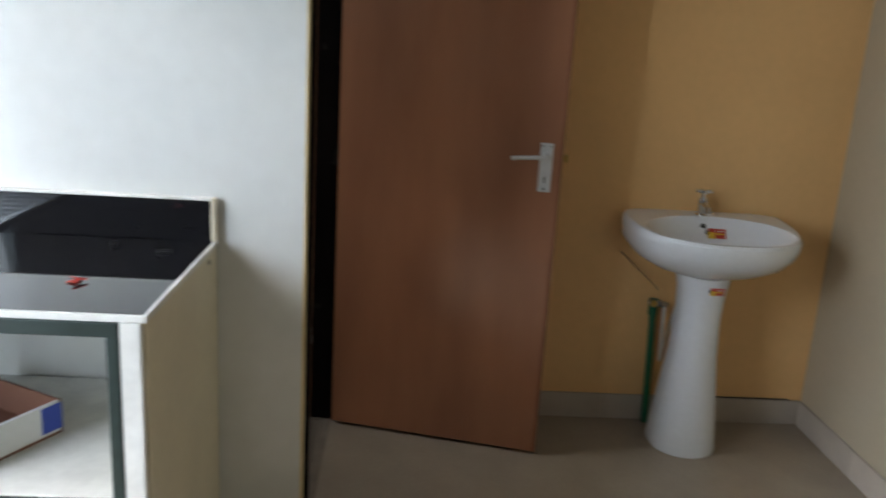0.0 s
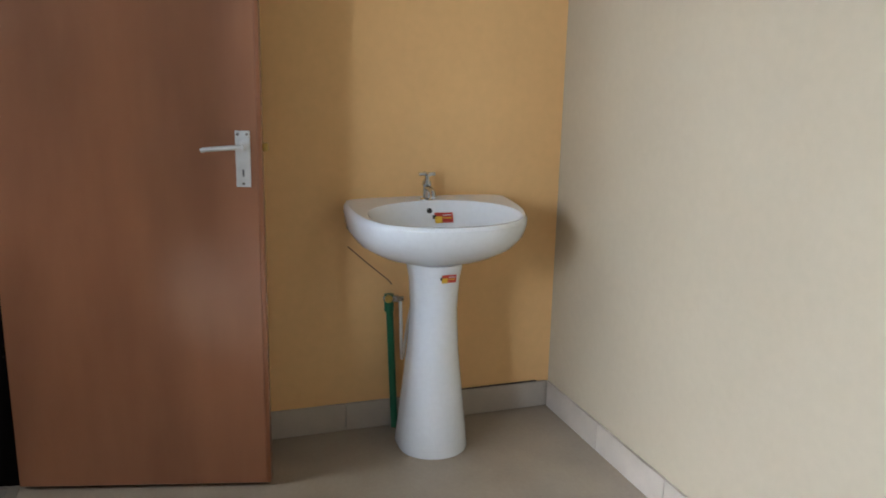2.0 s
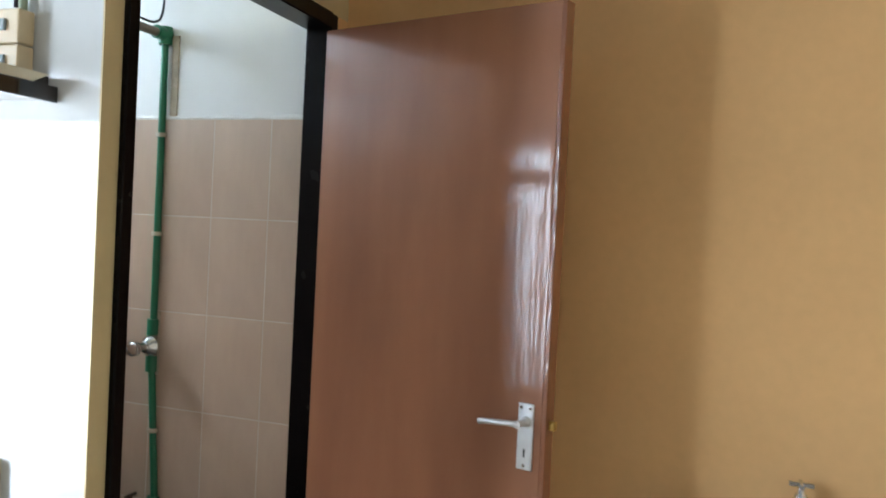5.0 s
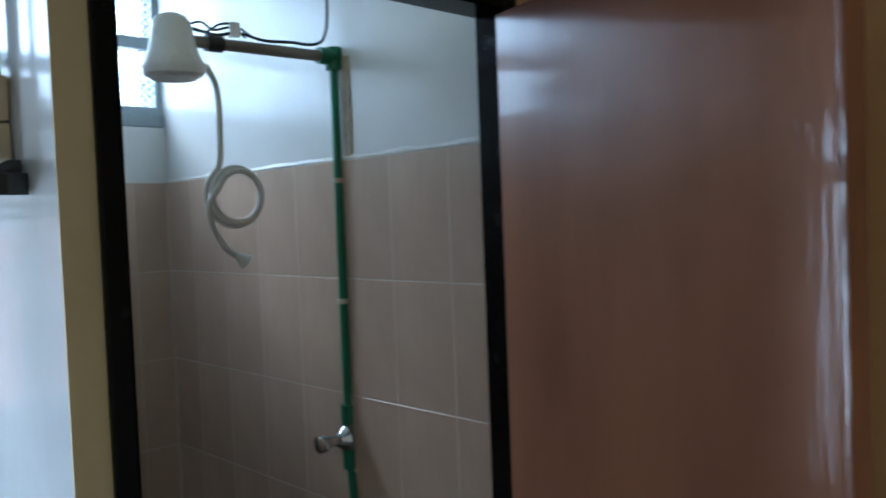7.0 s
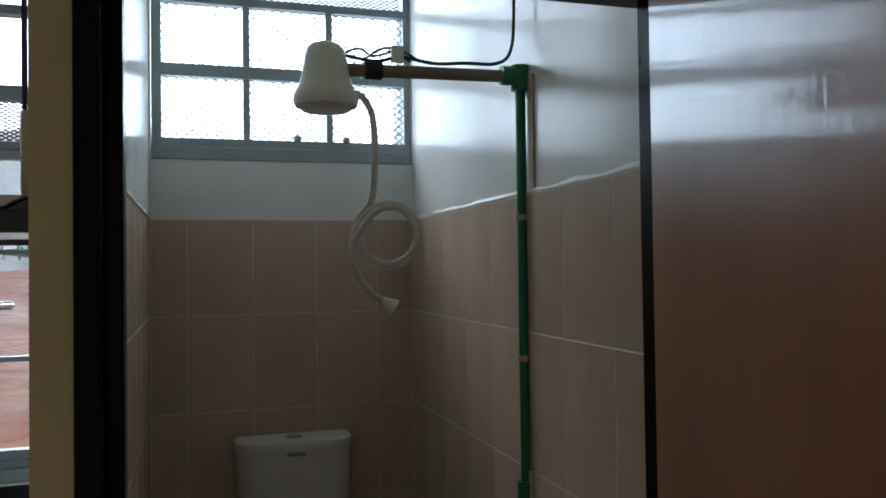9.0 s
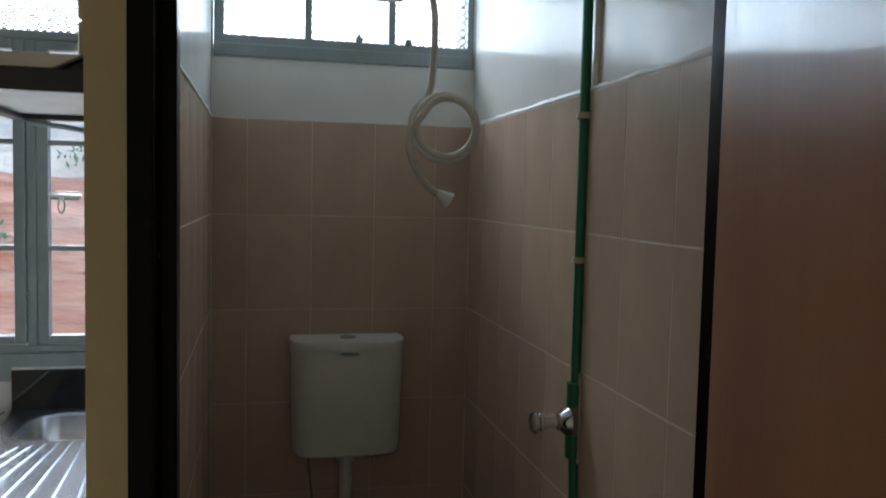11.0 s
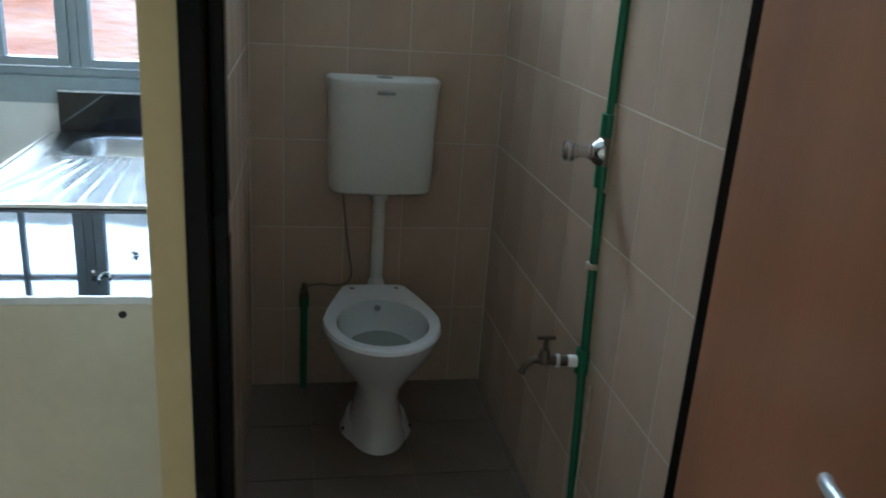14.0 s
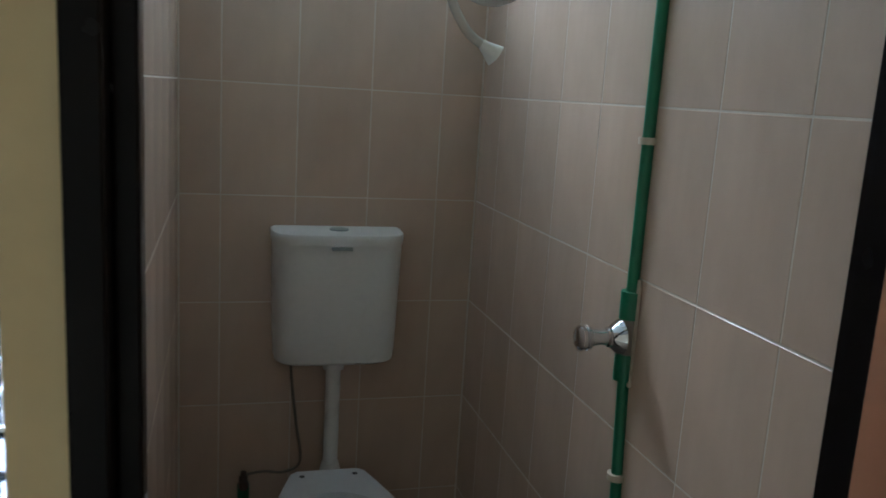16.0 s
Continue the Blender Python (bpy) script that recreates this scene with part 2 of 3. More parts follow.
# ---- the plan, in metres ----
# XW is out of view, set far west so less light bounces back
XE, YS, YN, XW, H = 0.935, -1.892, 1.5, -6.2, 2.75
XL, XR, FY = 0.0, 0.840, -0.06      # cubicle's side faces and its front
PX = -0.052                         # kitchen face of the partition
TT = 1.8                            # top of the tiling
WB, WT = 2.0, 2.68                  # cubicle window
KX0, KX1, KB, KT = -0.93, -0.06, 1.045, 2.62   # kitchen window
DX0, DX1 = -1.95, -1.0              # back doorway

# ---- walls, floor, ceiling ----
fl = setting("floor", box(XW, YS - .15, -.12, XE + .15, YN + .16, 0), FLOORM, "smooth grey-beige floor, slightly glossy and stained", "floor")
# added out of view; its dark tone holds down the fill light
setting("ceiling", box(XW - .15, YS - .15, H, XE + .15, YN + .16, H + .12), CEIL, "unseen grey ceiling over the rooms, kept dark to cut bounced light", "ceiling")
setting("wall_south", box(XW, YS - .15, 0, XE, YS, H), CREAM, "plain cream-painted plaster wall beside the basin", "wall")
setting("wall_east", box(XE, YS - .15, 0, XE + .15, YN + .16, H), OCHRE, "ochre-painted plaster wall behind the basin", "wall")
# unseen closing wall, its distance chosen to lower the fill light
setting("wall_west", box(XW - .15, YS - .15, 0, XW, YN + .16, H), CREAM, "unseen cream wall added to close the room, far back to cut bounced light", "wall")
nb = bmesh.new()
y0, y1 = YN, YN + .16
for (a, z0, b, z1) in ((XW, 0, DX0, H), (DX0, 2.1, DX1, H), (DX1, 0, KX0, H), (KX0, 0, KX1, KB), (KX0, KT, KX1, H),
                       (KX1, 0, XL + .01, H), (XL + .01, 0, XR, WB), (XL + .01, WT, XR, H), (XR, 0, XE, H)):
    add_box(nb, a, y0, z0, b, y1, z1)
nw = setting("wall_north", nb, GLOSSW, "outside wall with two steel windows and a doorway", "wall")
# the cubicle's partition, its front above the door and the filling wall at the hinge side
pw = setting("wall_partition", box(PX, FY + .004, 0, XL - .002, YN, H), KITW, "glossy white partition between kitchen and toilet", "wall")
setting("wall_partition_end", box(PX, FY, 0, XL - .002, FY + .004, H), EDGE, "narrow yellow-cream painted end of the partition", "wall")
sb = box(XR + .002, .018, 0, XE, YN, H)
sw = setting("wall_shower", sb, GLOSSW, "wall with shower pipe, glossy white above beige tiles", "wall")
setting("wall_partition_inside", box(XL - .002, .018, TT, XL + .004, YN, H), GLOSSW, "glossy white paint above the tiles", "wall")
setting("wall_over_door", box(XL - .002, FY, 2.105, XE, .018, H), EDGE, "yellow-cream wall above the toilet door", "wall")
setting("wall_hinge_side", box(.868, FY, 0, XE, .018, 2.105), OCHRE, "narrow ochre wall beside the door hinges", "wall")

# door frame
dfm = thing("door_frame", .41, 0, 0, "black gloss painted door frame round the toilet opening", "door frame")
dfm["kind"] = "structure"
jb = box(XL - .002, FY - .012, 0, .030, .018, 2.105, .003)
add_box(jb, .0302, -.026, 0, .052, .018, 2.105, .003)
part("jamb", jb, BLACKF, dfm, "rebated black jamb")
part("jamb", box(.826, FY - .003, 0, .868, .018, 2.105, .003), BLACKF, dfm)
part("head", box(.0525, FY - .010, 2.058, .826, .018, 2.105, .004), BLACKF, dfm)

# ---- toilet door, open into the room ----
dang = math.atan2(0.187, 0.723)
DR = Matrix.Translation((.797, FY - .004, 0)) @ Matrix.Rotation(-dang, 4, 'Z')
door = new("door_1")
door.matrix_basis = DR
tagged(door, "red-brown varnished plywood door standing wide open", "door", kind="structure")


def on_door(name, bm, mat, parent=door, label="", smooth=False):
    ob = new(name, mesh_of(name, bm, mat, smooth))
    ob.parent = parent
    if label:
        ob["label"] = label
    return ob


DL = 0.747
leaf = on_door("leaf", box(0, -DL + .008, .012, .040, -.002, 2.045, .002), DOORM, door)
on_door("lipping", box(-.001, -DL - .004, .012, .041, -DL + .008, 2.045, .002), DOORE, door, "orange-brown worn edge strip")
plate = on_door("lock_plate", box(-.006, -.720, .935, 0, -.679, 1.093, .002), BRUSH, door, "white satin metal lock plate")
for zz in (.945, 1.083):
    for yy in ((-.6995,) if zz < 1 else (-.712, -.687)):
        on_door("screw", turned((-.006, yy, zz), (-1, 0, 0), ((0, .004), (.0012, .004), (.002, .002)), 12), CHROME, plate)
on_door("keyhole", box(-.0068, -.702, .965, -.0058, -.697, .985), DARK, plate)
lever = on_door("lever_handle", turned((-.005, -.6995, 1.050), (-1, 0, 0), ((0, .014), (.008, .013), (.012, .009), (.045, .009)), 20), BRUSH, door, "white satin lever handle", True)
on_door("lever", tube(((-.045, -.702, 1.050), (-.048, -.68, 1.050), (-.050, -.65, 1.048), (-.050, -.615, 1.045), (-.045, -.594, 1.041)), .0068, 12), BRUSH, lever, "", True)
on_door("latch", box(.012, -DL - .020, 1.034, .028, -DL - .004, 1.058, .003), BRASSO, door, "brass latch bolt")
for zz in (.25, 1.0, 1.8):
    on_door("hinge", rod((.030, .003, zz - .05), (.030, .003, zz + .05), .005), DARK, door)

# ---- cubicle window ----
def cubicle_window():
    w = thing("window_2", .42, YN + .05, WB, "high blue-grey steel window with patterned obscure glass", "window")
    w["kind"] = "structure"
    ya, yb = YN + .012, YN + .050
    x0, x1 = .012, XR - .002
    part("frame", box(x0, ya, WB + .040, x0 + .030, yb, WT, .003), GREYF, w)
    part("frame", box(x1 - .020, ya, WB + .040, x1, yb, WT, .003), GREYF, w)
    part("frame", box(x0, ya, WT - .03, x1, yb, WT, .003), GREYF, w)
    part("frame", box(x0, ya - .004, WB + .03, x1, yb, WB + .058, .003), GREYF, w)
    part("rail", box(x0 + .03, ya - .002, 2.252, x1 - .02, yb, 2.292, .003), GREYF, w)
    part("rail", box(x0 + .03, ya - .002, 2.485, x1 - .02, yb, 2.512, .003), GREYF, w)
    part("sill", box(x0, YN - .006, WB - .012, x1, YN + .14, WB + .03, .004), GREYF, w, "grey painted steel sill")
    for k, x in enumerate((.300, .567)):
        part("bar", box(x - .011, ya + .002, WB + .058, x + .011, yb - .004, 2.252, .002), GREYF, w)
        part("bar", box(x - .011, ya + .002, 2.292, x + .011, yb - .004, 2.485, .002), GREYF, w)
    xs = (x0 + .03, .289, .311, .556, .578, x1 - .02)
    for (z0, z1) in ((WB + .058, 2.252), (2.292, 2.485)):
        for i in (0, 2, 4):
            g = part("pane", box(xs[i], YN + .026, z0, xs[i + 1], YN + .031, z1), FROST, w, "bright patterned obscure glass")
            g.visible_shadow = False
            part("diamond_pattern", lattice(xs[i], xs[i + 1], z0, z1, YN + .0245, .030, .0125, .0017), GALV, w, "diamond wire pattern on the glass")
    for x in (.46, .62):
        part("stud", turned((x, ya - .002, WB + .064), (0, -1, 0), ((0, .013), (.008, .012), (.012, .006)), 14), GREYF, w, "", True)
    part("mesh", lattice(x0 + .03, x1 - .02, 2.512, WT - .03, YN + .03), MESHM, w, "dark expanded metal ventilation mesh")
    return w


def lattice(x0, x1, z0, z1, y, cw=.022, ch=.0058, r=.0019):
    """Expanded metal: slanted strands crossing in diamonds."""
    bm = bmesh.new()
    n = int((x1 - x0) / cw) + 1
    rows = int((z1 - z0) / ch) + 1
    for j in range(rows):
        za, zb = z0 + j * ch, min(z0 + (j + 1) * ch, z1)
        for i in range(n):
            xa = x0 + i * cw
            for (p, q) in (((xa, za), (xa + cw / 2, zb)), ((xa + cw / 2, zb), (xa + cw, za))):
                if q[0] > x1 + .001:
                    continue
                if j % 2:
                    p, q = (p[0], za + zb - p[1]), (q[0], za + zb - q[1])
                d = Vector((q[0] - p[0], 0, q[1] - p[1])).normalized()
                s = Vector((-d.z, 0, d.x)) * r
                c = [Vector((p[0], y, p[1])), Vector((q[0], y, q[1]))]
                loft([[c[k] + s, c[k] + Vector((0, r, 0)), c[k] - s] for k in (0, 1)], bm=bm)
    return bm


cubicle_window()

# ---- kitchen window ----
kw = thing("window_1", -.5, YN + .05, KB, "blue-grey steel casement window over the kitchen counter", "window")
kw["kind"] = "structure"
ya, yb = YN + .006, YN + .046
part("frame", box(KX0, ya, KB + .03, KX0 + .03, yb, KT, .003), GREYF, kw)
part("frame", box(KX1 - .03, ya, KB + .03, KX1, yb, KT, .003), GREYF, kw)
part("frame", box(KX0, ya, KT - .03, KX1, yb, KT, .003), GREYF, kw)
part("frame", box(KX0, ya - .004, KB + .028, KX1, yb, KB + .052, .003), GREYF, kw)
part("window_sill", box(KX0 - .05, YN - .008, KB - .055, KX1, YN + .14, KB + .028, .004), GREYF, kw, "grey painted sill band")
part("mullion", box(-.522, ya - .004, KB + .052, -.494, yb, 2.005, .003), GREYF, kw)
for z0, z1 in ((2.005, 2.030), (2.150, 2.195), (2.405, 2.435)):
    part("transom", box(KX0 + .03, ya - .006, z0, KX1 - .03, yb, z1, .003), GREYF, kw)
part("mesh", lattice(KX0 + .03, KX1 - .03, 2.030, 2.150, YN + .02), MESHM, kw, "dark expanded metal ventilation mesh")
for (sx0, sx1, bar) in ((KX0 + .032, -.524, -.712), (-.492, KX1 - .032, -.300)):
    sa = part("sash", box(sx0, ya - .010, KB + .056, sx0 + .032, yb - .012, 2.002, .003), GREYF, kw, "steel opening sash")
    part("stile", box(sx1 - .032, ya - .010, KB + .056, sx1, yb - .012, 2.002, .003), GREYF, sa)
    part("rail", box(sx0 + .032, ya - .010, KB + .056, sx1 - .032, yb - .012, KB + .082, .003), GREYF, sa)
    part("rail", box(sx0 + .032, ya - .010, 1.975, sx1 - .032, yb - .012, 2.002, .003), GREYF, sa)
    zs = (KB + .082, 1.382, 1.398, 1.697, 1.713, 1.975)
    for z in (1.382, 1.697):
        part("bar", box(sx0 + .032, ya - .006, z, sx1 - .032, yb - .016, z + .016, .002), GREYF, sa)
    part("bar", box(bar - .008, ya - .008, KB + .082, bar + .008, yb - .018, 1.975, .002), GREYF, sa)
    for i in (0, 2, 4):
        for (a, b) in ((sx0 + .032, bar - .008), (bar + .008, sx1 - .032)):
            g = part("pane", box(a, YN + .016, zs[i], b, YN + .020, zs[i + 1]), CLEAR, sa)
            g.visible_shadow = False
for (a, b) in ((KX0 + .03, -.5), (-.5, KX1 - .03)):
    for (z0, z1) in ((2.195, 2.405), (2.435, KT - .03)):
        g = part("pane", box(a, YN + .020, z0, b, YN + .024, z1), CLEAR, kw)
        g.visible_shadow = False
la = part("latch", box(-.452, ya - .024, 1.535, -.372, ya - .010, 1.560, .003), GREYF, kw, "grey sliding window bolt")
part("bolt_rod", rod((-.455, ya - .028, 1.548), (-.365, ya - .028, 1.548), .006), BRUSH, la)
part("latch_loop", tube(((-.421, ya - .03, 1.548), (-.428, ya - .032, 1.515), (-.419, ya - .032, 1.497), (-.410, ya - .032, 1.515), (-.417, ya - .03, 1.548)), .003, 8), BRUSH, la)
# back doorway frame
bdf = thing("door_frame", DX0, YN, 0, "blue-grey steel frame of the open back doorway", "door frame")
bdf["kind"] = "structure"
part("post", box(DX1 - .04, YN - .01, 0, DX1, YN + .07, 2.1, .003), GREYF, bdf)
part("post", box(DX0, YN - .01, 0, DX0 + .04, YN + .07, 2.1, .003), GREYF, bdf)
part("head", box(DX0 + .04, YN - .01, 2.06, DX1 - .04, YN + .07, 2.1, .003), GREYF, bdf)

# ---- basin ----
BY, BZ = -1.369, 0.815


def dring(cx, cy, z, half, front, back, n=48, power=2.3):
    """A ring with a rounded front towards -x and a flatter back towards +x."""
    out = []
    for k in range(n):
        a = k * math.tau / n
        c, s = math.cos(a), math.sin(a)
        px = 2 / power if c < 0 else 0.32
        sx = math.copysign(abs(c) ** px, c)
        sy = math.copysign(abs(s) ** (2 / power if c < 0 else 0.55), s)
        out.append(Vector((cx + sx * (front if c < 0 else back), cy + sy * half, z)))
    return out


basin = thing("pedestal_basin", .80, BY, 0, "white glazed ceramic wash basin on a pedestal", "wash basin")
cx = .80
outer = ((.646, .085, .10, .115), (.655, .13, .15, .125), (.675, .20, .20, .130), (.71, .256, .262, .1335), (.75, .284, .302, .1335), (.785, .292, .320, .1335), (.805, .291, .322, .1335), (BZ, .284, .313, .131))
inner = ((BZ - .001, .252, .178, -.118), (BZ - .012, .243, .170, -.118), (BZ - .05, .218, .150, -.122), (BZ - .10, .165, .105, -.13), (BZ - .125, .09, .06, -.13), (BZ - .13, .02, .02, -.13))
rings = [dring(cx, BY, z, h, f, b) for z, h, f, b in outer]
rings += [[Vector((cx + o + f * math.copysign(abs(math.cos(k * math.tau / 48)) ** .9, math.cos(k * math.tau / 48)), BY + h * math.sin(k * math.tau / 48), z)) for k in range(48)] for z, h, f, o in inner]
for ring in rings[-9:]:
    for v in ring:
        v.z += .022 * min(1, max(0, (v.x - .60) / .30))
bowl = part("bowl", loft(rings), CERAM, basin, "oval white glazed bowl", True)
part("waste", turned((cx - .13, BY, BZ - .129), (0, 0, 1), ((0, .024), (.003, .024), (.004, .015)), 20), CHROME, bowl, "", True)
part("overflow", turned((cx + .044, BY + .004, BZ - .016), (-1, 0, .4), ((0, .010), (.006, .010), (.007, .004)), 16), DARK, bowl)
ped = [(0, .118, .114, .10), (.012, .120, .116, .10), (.05, .115, .110, .10), (.2, .098, .092, .09), (.36, .080, .078, .085), (.50, .073, .072, .08), (.60, .079, .078, .085), (.654, .090, .090, .095)]
pedestal = part("pedestal", loft([dring(.735, BY + .012, z, h, f, b, 36, 2.0) for z, h, f, b in ped]), CERAM, basin, "tapered white ceramic pedestal", True)
TZ = BZ + .017
tap = part("tap", turned((.885, BY, TZ - .004), (0, 0, 1), ((0, .024), (.008, .023), (.012, .014), (.05, .013), (.055, .016), (.066, .015), (.072, .009), (.088, .006))), CHROME, basin, "small chrome pillar tap", True)
part("spout", tube(((.885, BY, TZ + .040), (.855, BY, TZ + .043), (.825, BY, TZ + .036), (.812, BY, TZ + .018)), .010, 12), CHROME, tap, "", True)
part("tap_handle", rod((.885, BY - .028, TZ + .088), (.885, BY + .028, TZ + .088), .006), CHROME, tap, "", True)
part("tap_handle", rod((.857, BY, TZ + .088), (.913, BY, TZ + .088), .006), CHROME, tap, "", True)


def sticker(name, x, y, z, w, h, nrm, parent):
    q = Vector(nrm).to_track_quat('Z', 'Y').to_matrix().to_4x4()
    m = Matrix.Translation((x, y, z)) @ q
    s = part(name, box(-w * .5, -h / 2, 0, w * .5, h / 2, .0015, 0, m), STRED, parent, "red and yellow paper sticker")
    part("yellow_patch", box(-w * .5, -h * .55, .0016, -w * .1, h * .1, .0024, 0, m), STYEL, s)
    part("dark_patch", box(-w * .62, -h * .15, .0016, -w * .42, h * .25, .0024, 0, m), DARK, s)
    part("print_line", box(-w * .05, -h * .1, .0016, w * .42, h * .02, .0024, 0, m), STYEL, s)
    part("print_line", box(-w * .05, h * .2, .0016, w * .42, h * .28, .0024, 0, m), CARDW, s)


sticker("sticker", cx + .016, BY - .040, BZ - .034, .062, .036, (-.84, .10, .54), basin)
sticker("sticker", .649, BY - .004, .615, .048, .026, (-1, 0, -.13), basin)
# supply pipe at the basin
sp = thing("basin_supply_pipe", .905, -1.235, 0, "green plastic water pipe with stop valve beside the pedestal", "water pipe")
part("pipe", rod((.905, -1.268, 0), (.905, -1.246, .46), .0125), GREEN, sp, "", True)
part("socket", rod((.905, -1.245, .44), (.905, -1.245, .50), .017), GREEN, sp, "", True)
part("valve", turned((.905, -1.245, .485), (-.3, -1, 0), ((-.02, .010), (0, .013), (.03, .013), (.035, .009), (.05, .009))), CHROME, sp, "small chrome stop valve", True)
part("valve_knob", turned((.89, -1.238, .49), (-1, .2, .2), ((0, .006), (.02, .006), (.021, .014), (.03, .013))), BRASSO, sp, "", True)
part("flexible_hose", tube(((.895, -1.283, .475), (.885, -1.283, .40), (.89, -1.287, .30), (.915, -1.30, .26), (.915, -1.32, .40), (.90, -1.36, .60), (.89, -1.37, .66)), .006, 8), BRUSH, sp)
bw = thing("basin_bracket_wire", .92, -1.16, .70, "thin brown wire hanging below the basin", "wire")
part("wire", tube(((.930, -1.105, .672), (.915, -1.135, .645), (.905, -1.165, .618), (.895, -1.20, .588), (.89, -1.235, .558), (.895, -1.25, .540)), .0022, 6), CARD, bw)

# ---- toilet ----
TX = .418


def pring(z, half, yf, yb, flat=.0, n=44):
    """A pan ring: round towards the front (-y), narrowing to a straight back edge."""
    yc = yf + (yb - yf) * .46
    out = []
    for k in range(n):
        a = k * math.tau / n
        c, s = math.cos(a), math.sin(a)
        if c <= 0:
            x, y = s * half, yc + c * (yc - yf)
        else:
            w = 1 - (1 - flat) * min(1, c * 1.25) ** 1.3 if flat else abs(s)
            x = math.copysign(min(abs(s) * 1.6, 1) * half * (w if flat else 1), s) if flat else s * half
            y = yc + min(1, c * 1.25) * (yb - yc) if flat else yc + c * (yb - yc)
        out.append(Vector((TX + x, y, z)))
    return out


wc = thing("toilet_pan", TX, 1.18, 0, "white ceramic toilet pan without a seat", "toilet")
rr = [pring(0, .098, 1.006, 1.36), pring(.018, .098, 1.006, 1.36), pring(.05, .086, 1.02, 1.36), pring(.10, .074, 1.03, 1.36), pring(.17, .070, 1.03, 1.37), pring(.22, .088, 1.01, 1.38, .9),
      pring(.28, .130, .965, 1.40, .75), pring(.34, .163, .918, 1.415, .60), pring(.385, .181, .893, 1.42, .55), pring(.408, .185, .886, 1.42, .55), pring(.418, .180, .892, 1.418, .55),
      pring(.418, .142, .935, 1.285), pring(.405, .138, .94, 1.285), pring(.36, .132, .955, 1.28), pring(.30, .105, .99, 1.25), pring(.265, .085, 1.02, 1.22)]
bowl = part("bowl", loft(rr, True, False), CERAM, wc, "white glazed pan with open rim", True)
part("water", loft([pring(.318, .112, .983, 1.259)], False, True), WATER, bowl)
part("foot_flange", loft([pring(0, .118, 1.05, 1.33), pring(.014, .118, 1.05, 1.33), pring(.050, .098, 1.07, 1.33)]), CERAM, wc, "", True)
for sx in (-1, 1):
    part("bolt_cap", turned((TX + sx * .107, 1.15, .016), (0, 0, 1), ((0, .008), (.008, .008), (.012, .004)), 12), DARK, wc)
    part("seat_hole", turned((TX + sx * .075, 1.385, .4175), (0, 0, 1), ((0, .008), (.0012, .008)), 12), DARK, wc)
part("flush_hole", turned((TX, 1.268, .395), (0, -1, .2), ((0, .011), (.006, .010)), 14), GREYF, wc)

cis = thing("cistern", .43, 1.49, .745, "white plastic toilet cistern fixed high on the tiles", "cistern")


def cring(z, half, depth, n=40):
    out = []
    for k in range(n):
        a = k * math.tau / n
        c, s = math.cos(a), math.sin(a)
        out.append(Vector((.43 + math.copysign(abs(s) ** .38, s) * half, 1.492 - (depth if c > 0 else 0) * abs(c) ** .55 if c > 0 else 1.492, z)))
    return out


part("tank", loft([cring(.745, .160, .105), cring(.752, .168, .115), cring(.79, .171, .120), cring(1.085, .179, .128)]), PLAST, cis, "", True)
lid = part("lid", loft([cring(1.085, .181, .131), cring(1.105, .183, .133), cring(1.114, .181, .130), cring(1.119, .170, .118)]), PLAST, cis, "", True)
part("flush_button", turned((.43, 1.43, 1.118), (0, 0, 1), ((0, .026), (.004, .026), (.005, .018)), 24), GREYF, lid, "", True)
part("badge", box(.402, 1.355, 1.074, .458, 1.364, 1.083, .001), GREYF, cis, "small grey badge")
fp = thing("flush_pipe", .43, 1.44, .41, "white plastic flush pipe between cistern and pan", "pipe")
part("pipe", rod((.43, 1.45, .395), (.43, 1.45, .748), .021), PLAST, fp, "", True)
part("collar", rod((.43, 1.45, .715), (.43, 1.45, .746), .030), PLAST, fp, "", True)
part("cone", rod((.43, 1.45, .385), (.43, 1.45, .43), .034, .024), PLAST, fp, "", True)
tv = thing("cistern_supply", .185, 1.455, 0, "dark green supply pipe with stop valve beside the pan", "water pipe")
part("pipe", rod((.185, 1.465, 0), (.185, 1.465, .34), .0125), GREEN, tv, "", True)
part("socket", rod((.185, 1.465, .32), (.185, 1.465, .365), .017), GREEN, tv, "", True)
part("valve", turned((.185, 1.465, .36), (0, 0, 1), ((0, .012), (.03, .012), (.032, .008), (.045, .008))), TARN, tv, "", True)
part("valve_knob", turned((.185, 1.45, .38), (0, -1, 0), ((0, .006), (.014, .006), (.015, .015), (.028, .013))), TARN, tv, "", True)
part("flexible_hose", tube(((.19, 1.465, .395), (.24, 1.46, .405), (.30, 1.46, .40), (.345, 1.465, .43), (.33, 1.47, .55), (.315, 1.47, .68), (.31, 1.46, .75)), .004, 8), BROWNP, tv)

# ---- shower ----
SX, SY = XR - .0125, .514
shp = thing("shower_pipe", SX, SY, 0, "green plastic shower pipe clipped to the tiled wall", "water pipe")
part("riser", rod((SX, SY, 1.13), (SX, SY, 2.06), .0112), GREEN, shp, "", True)
part("riser", tube(((SX, SY, 1.04), (SX + .001, SY - .012, .85), (SX, SY - .03, .62)), .0112, 16), GREEN, shp, "", True)
part("riser", tube(((SX, SY - .03, .56), (SX + .001, SY - .055, .30), (SX + .0, SY - .078, 0)), .0112, 16), GREEN, shp, "", True)
for z in (1.15, 1.035):
    part("socket", rod((SX, SY, z - .025), (SX, SY, z + .025), .0195), GREEN, shp, "", True)
part("elbow", rod((SX, SY, 2.03), (SX, SY, 2.085), .021), GREEN, shp, "", True)
part("elbow", rod((SX + .012, SY, 2.062), (SX - .045, SY, 2.062), .021), GREEN, shp, "", True)
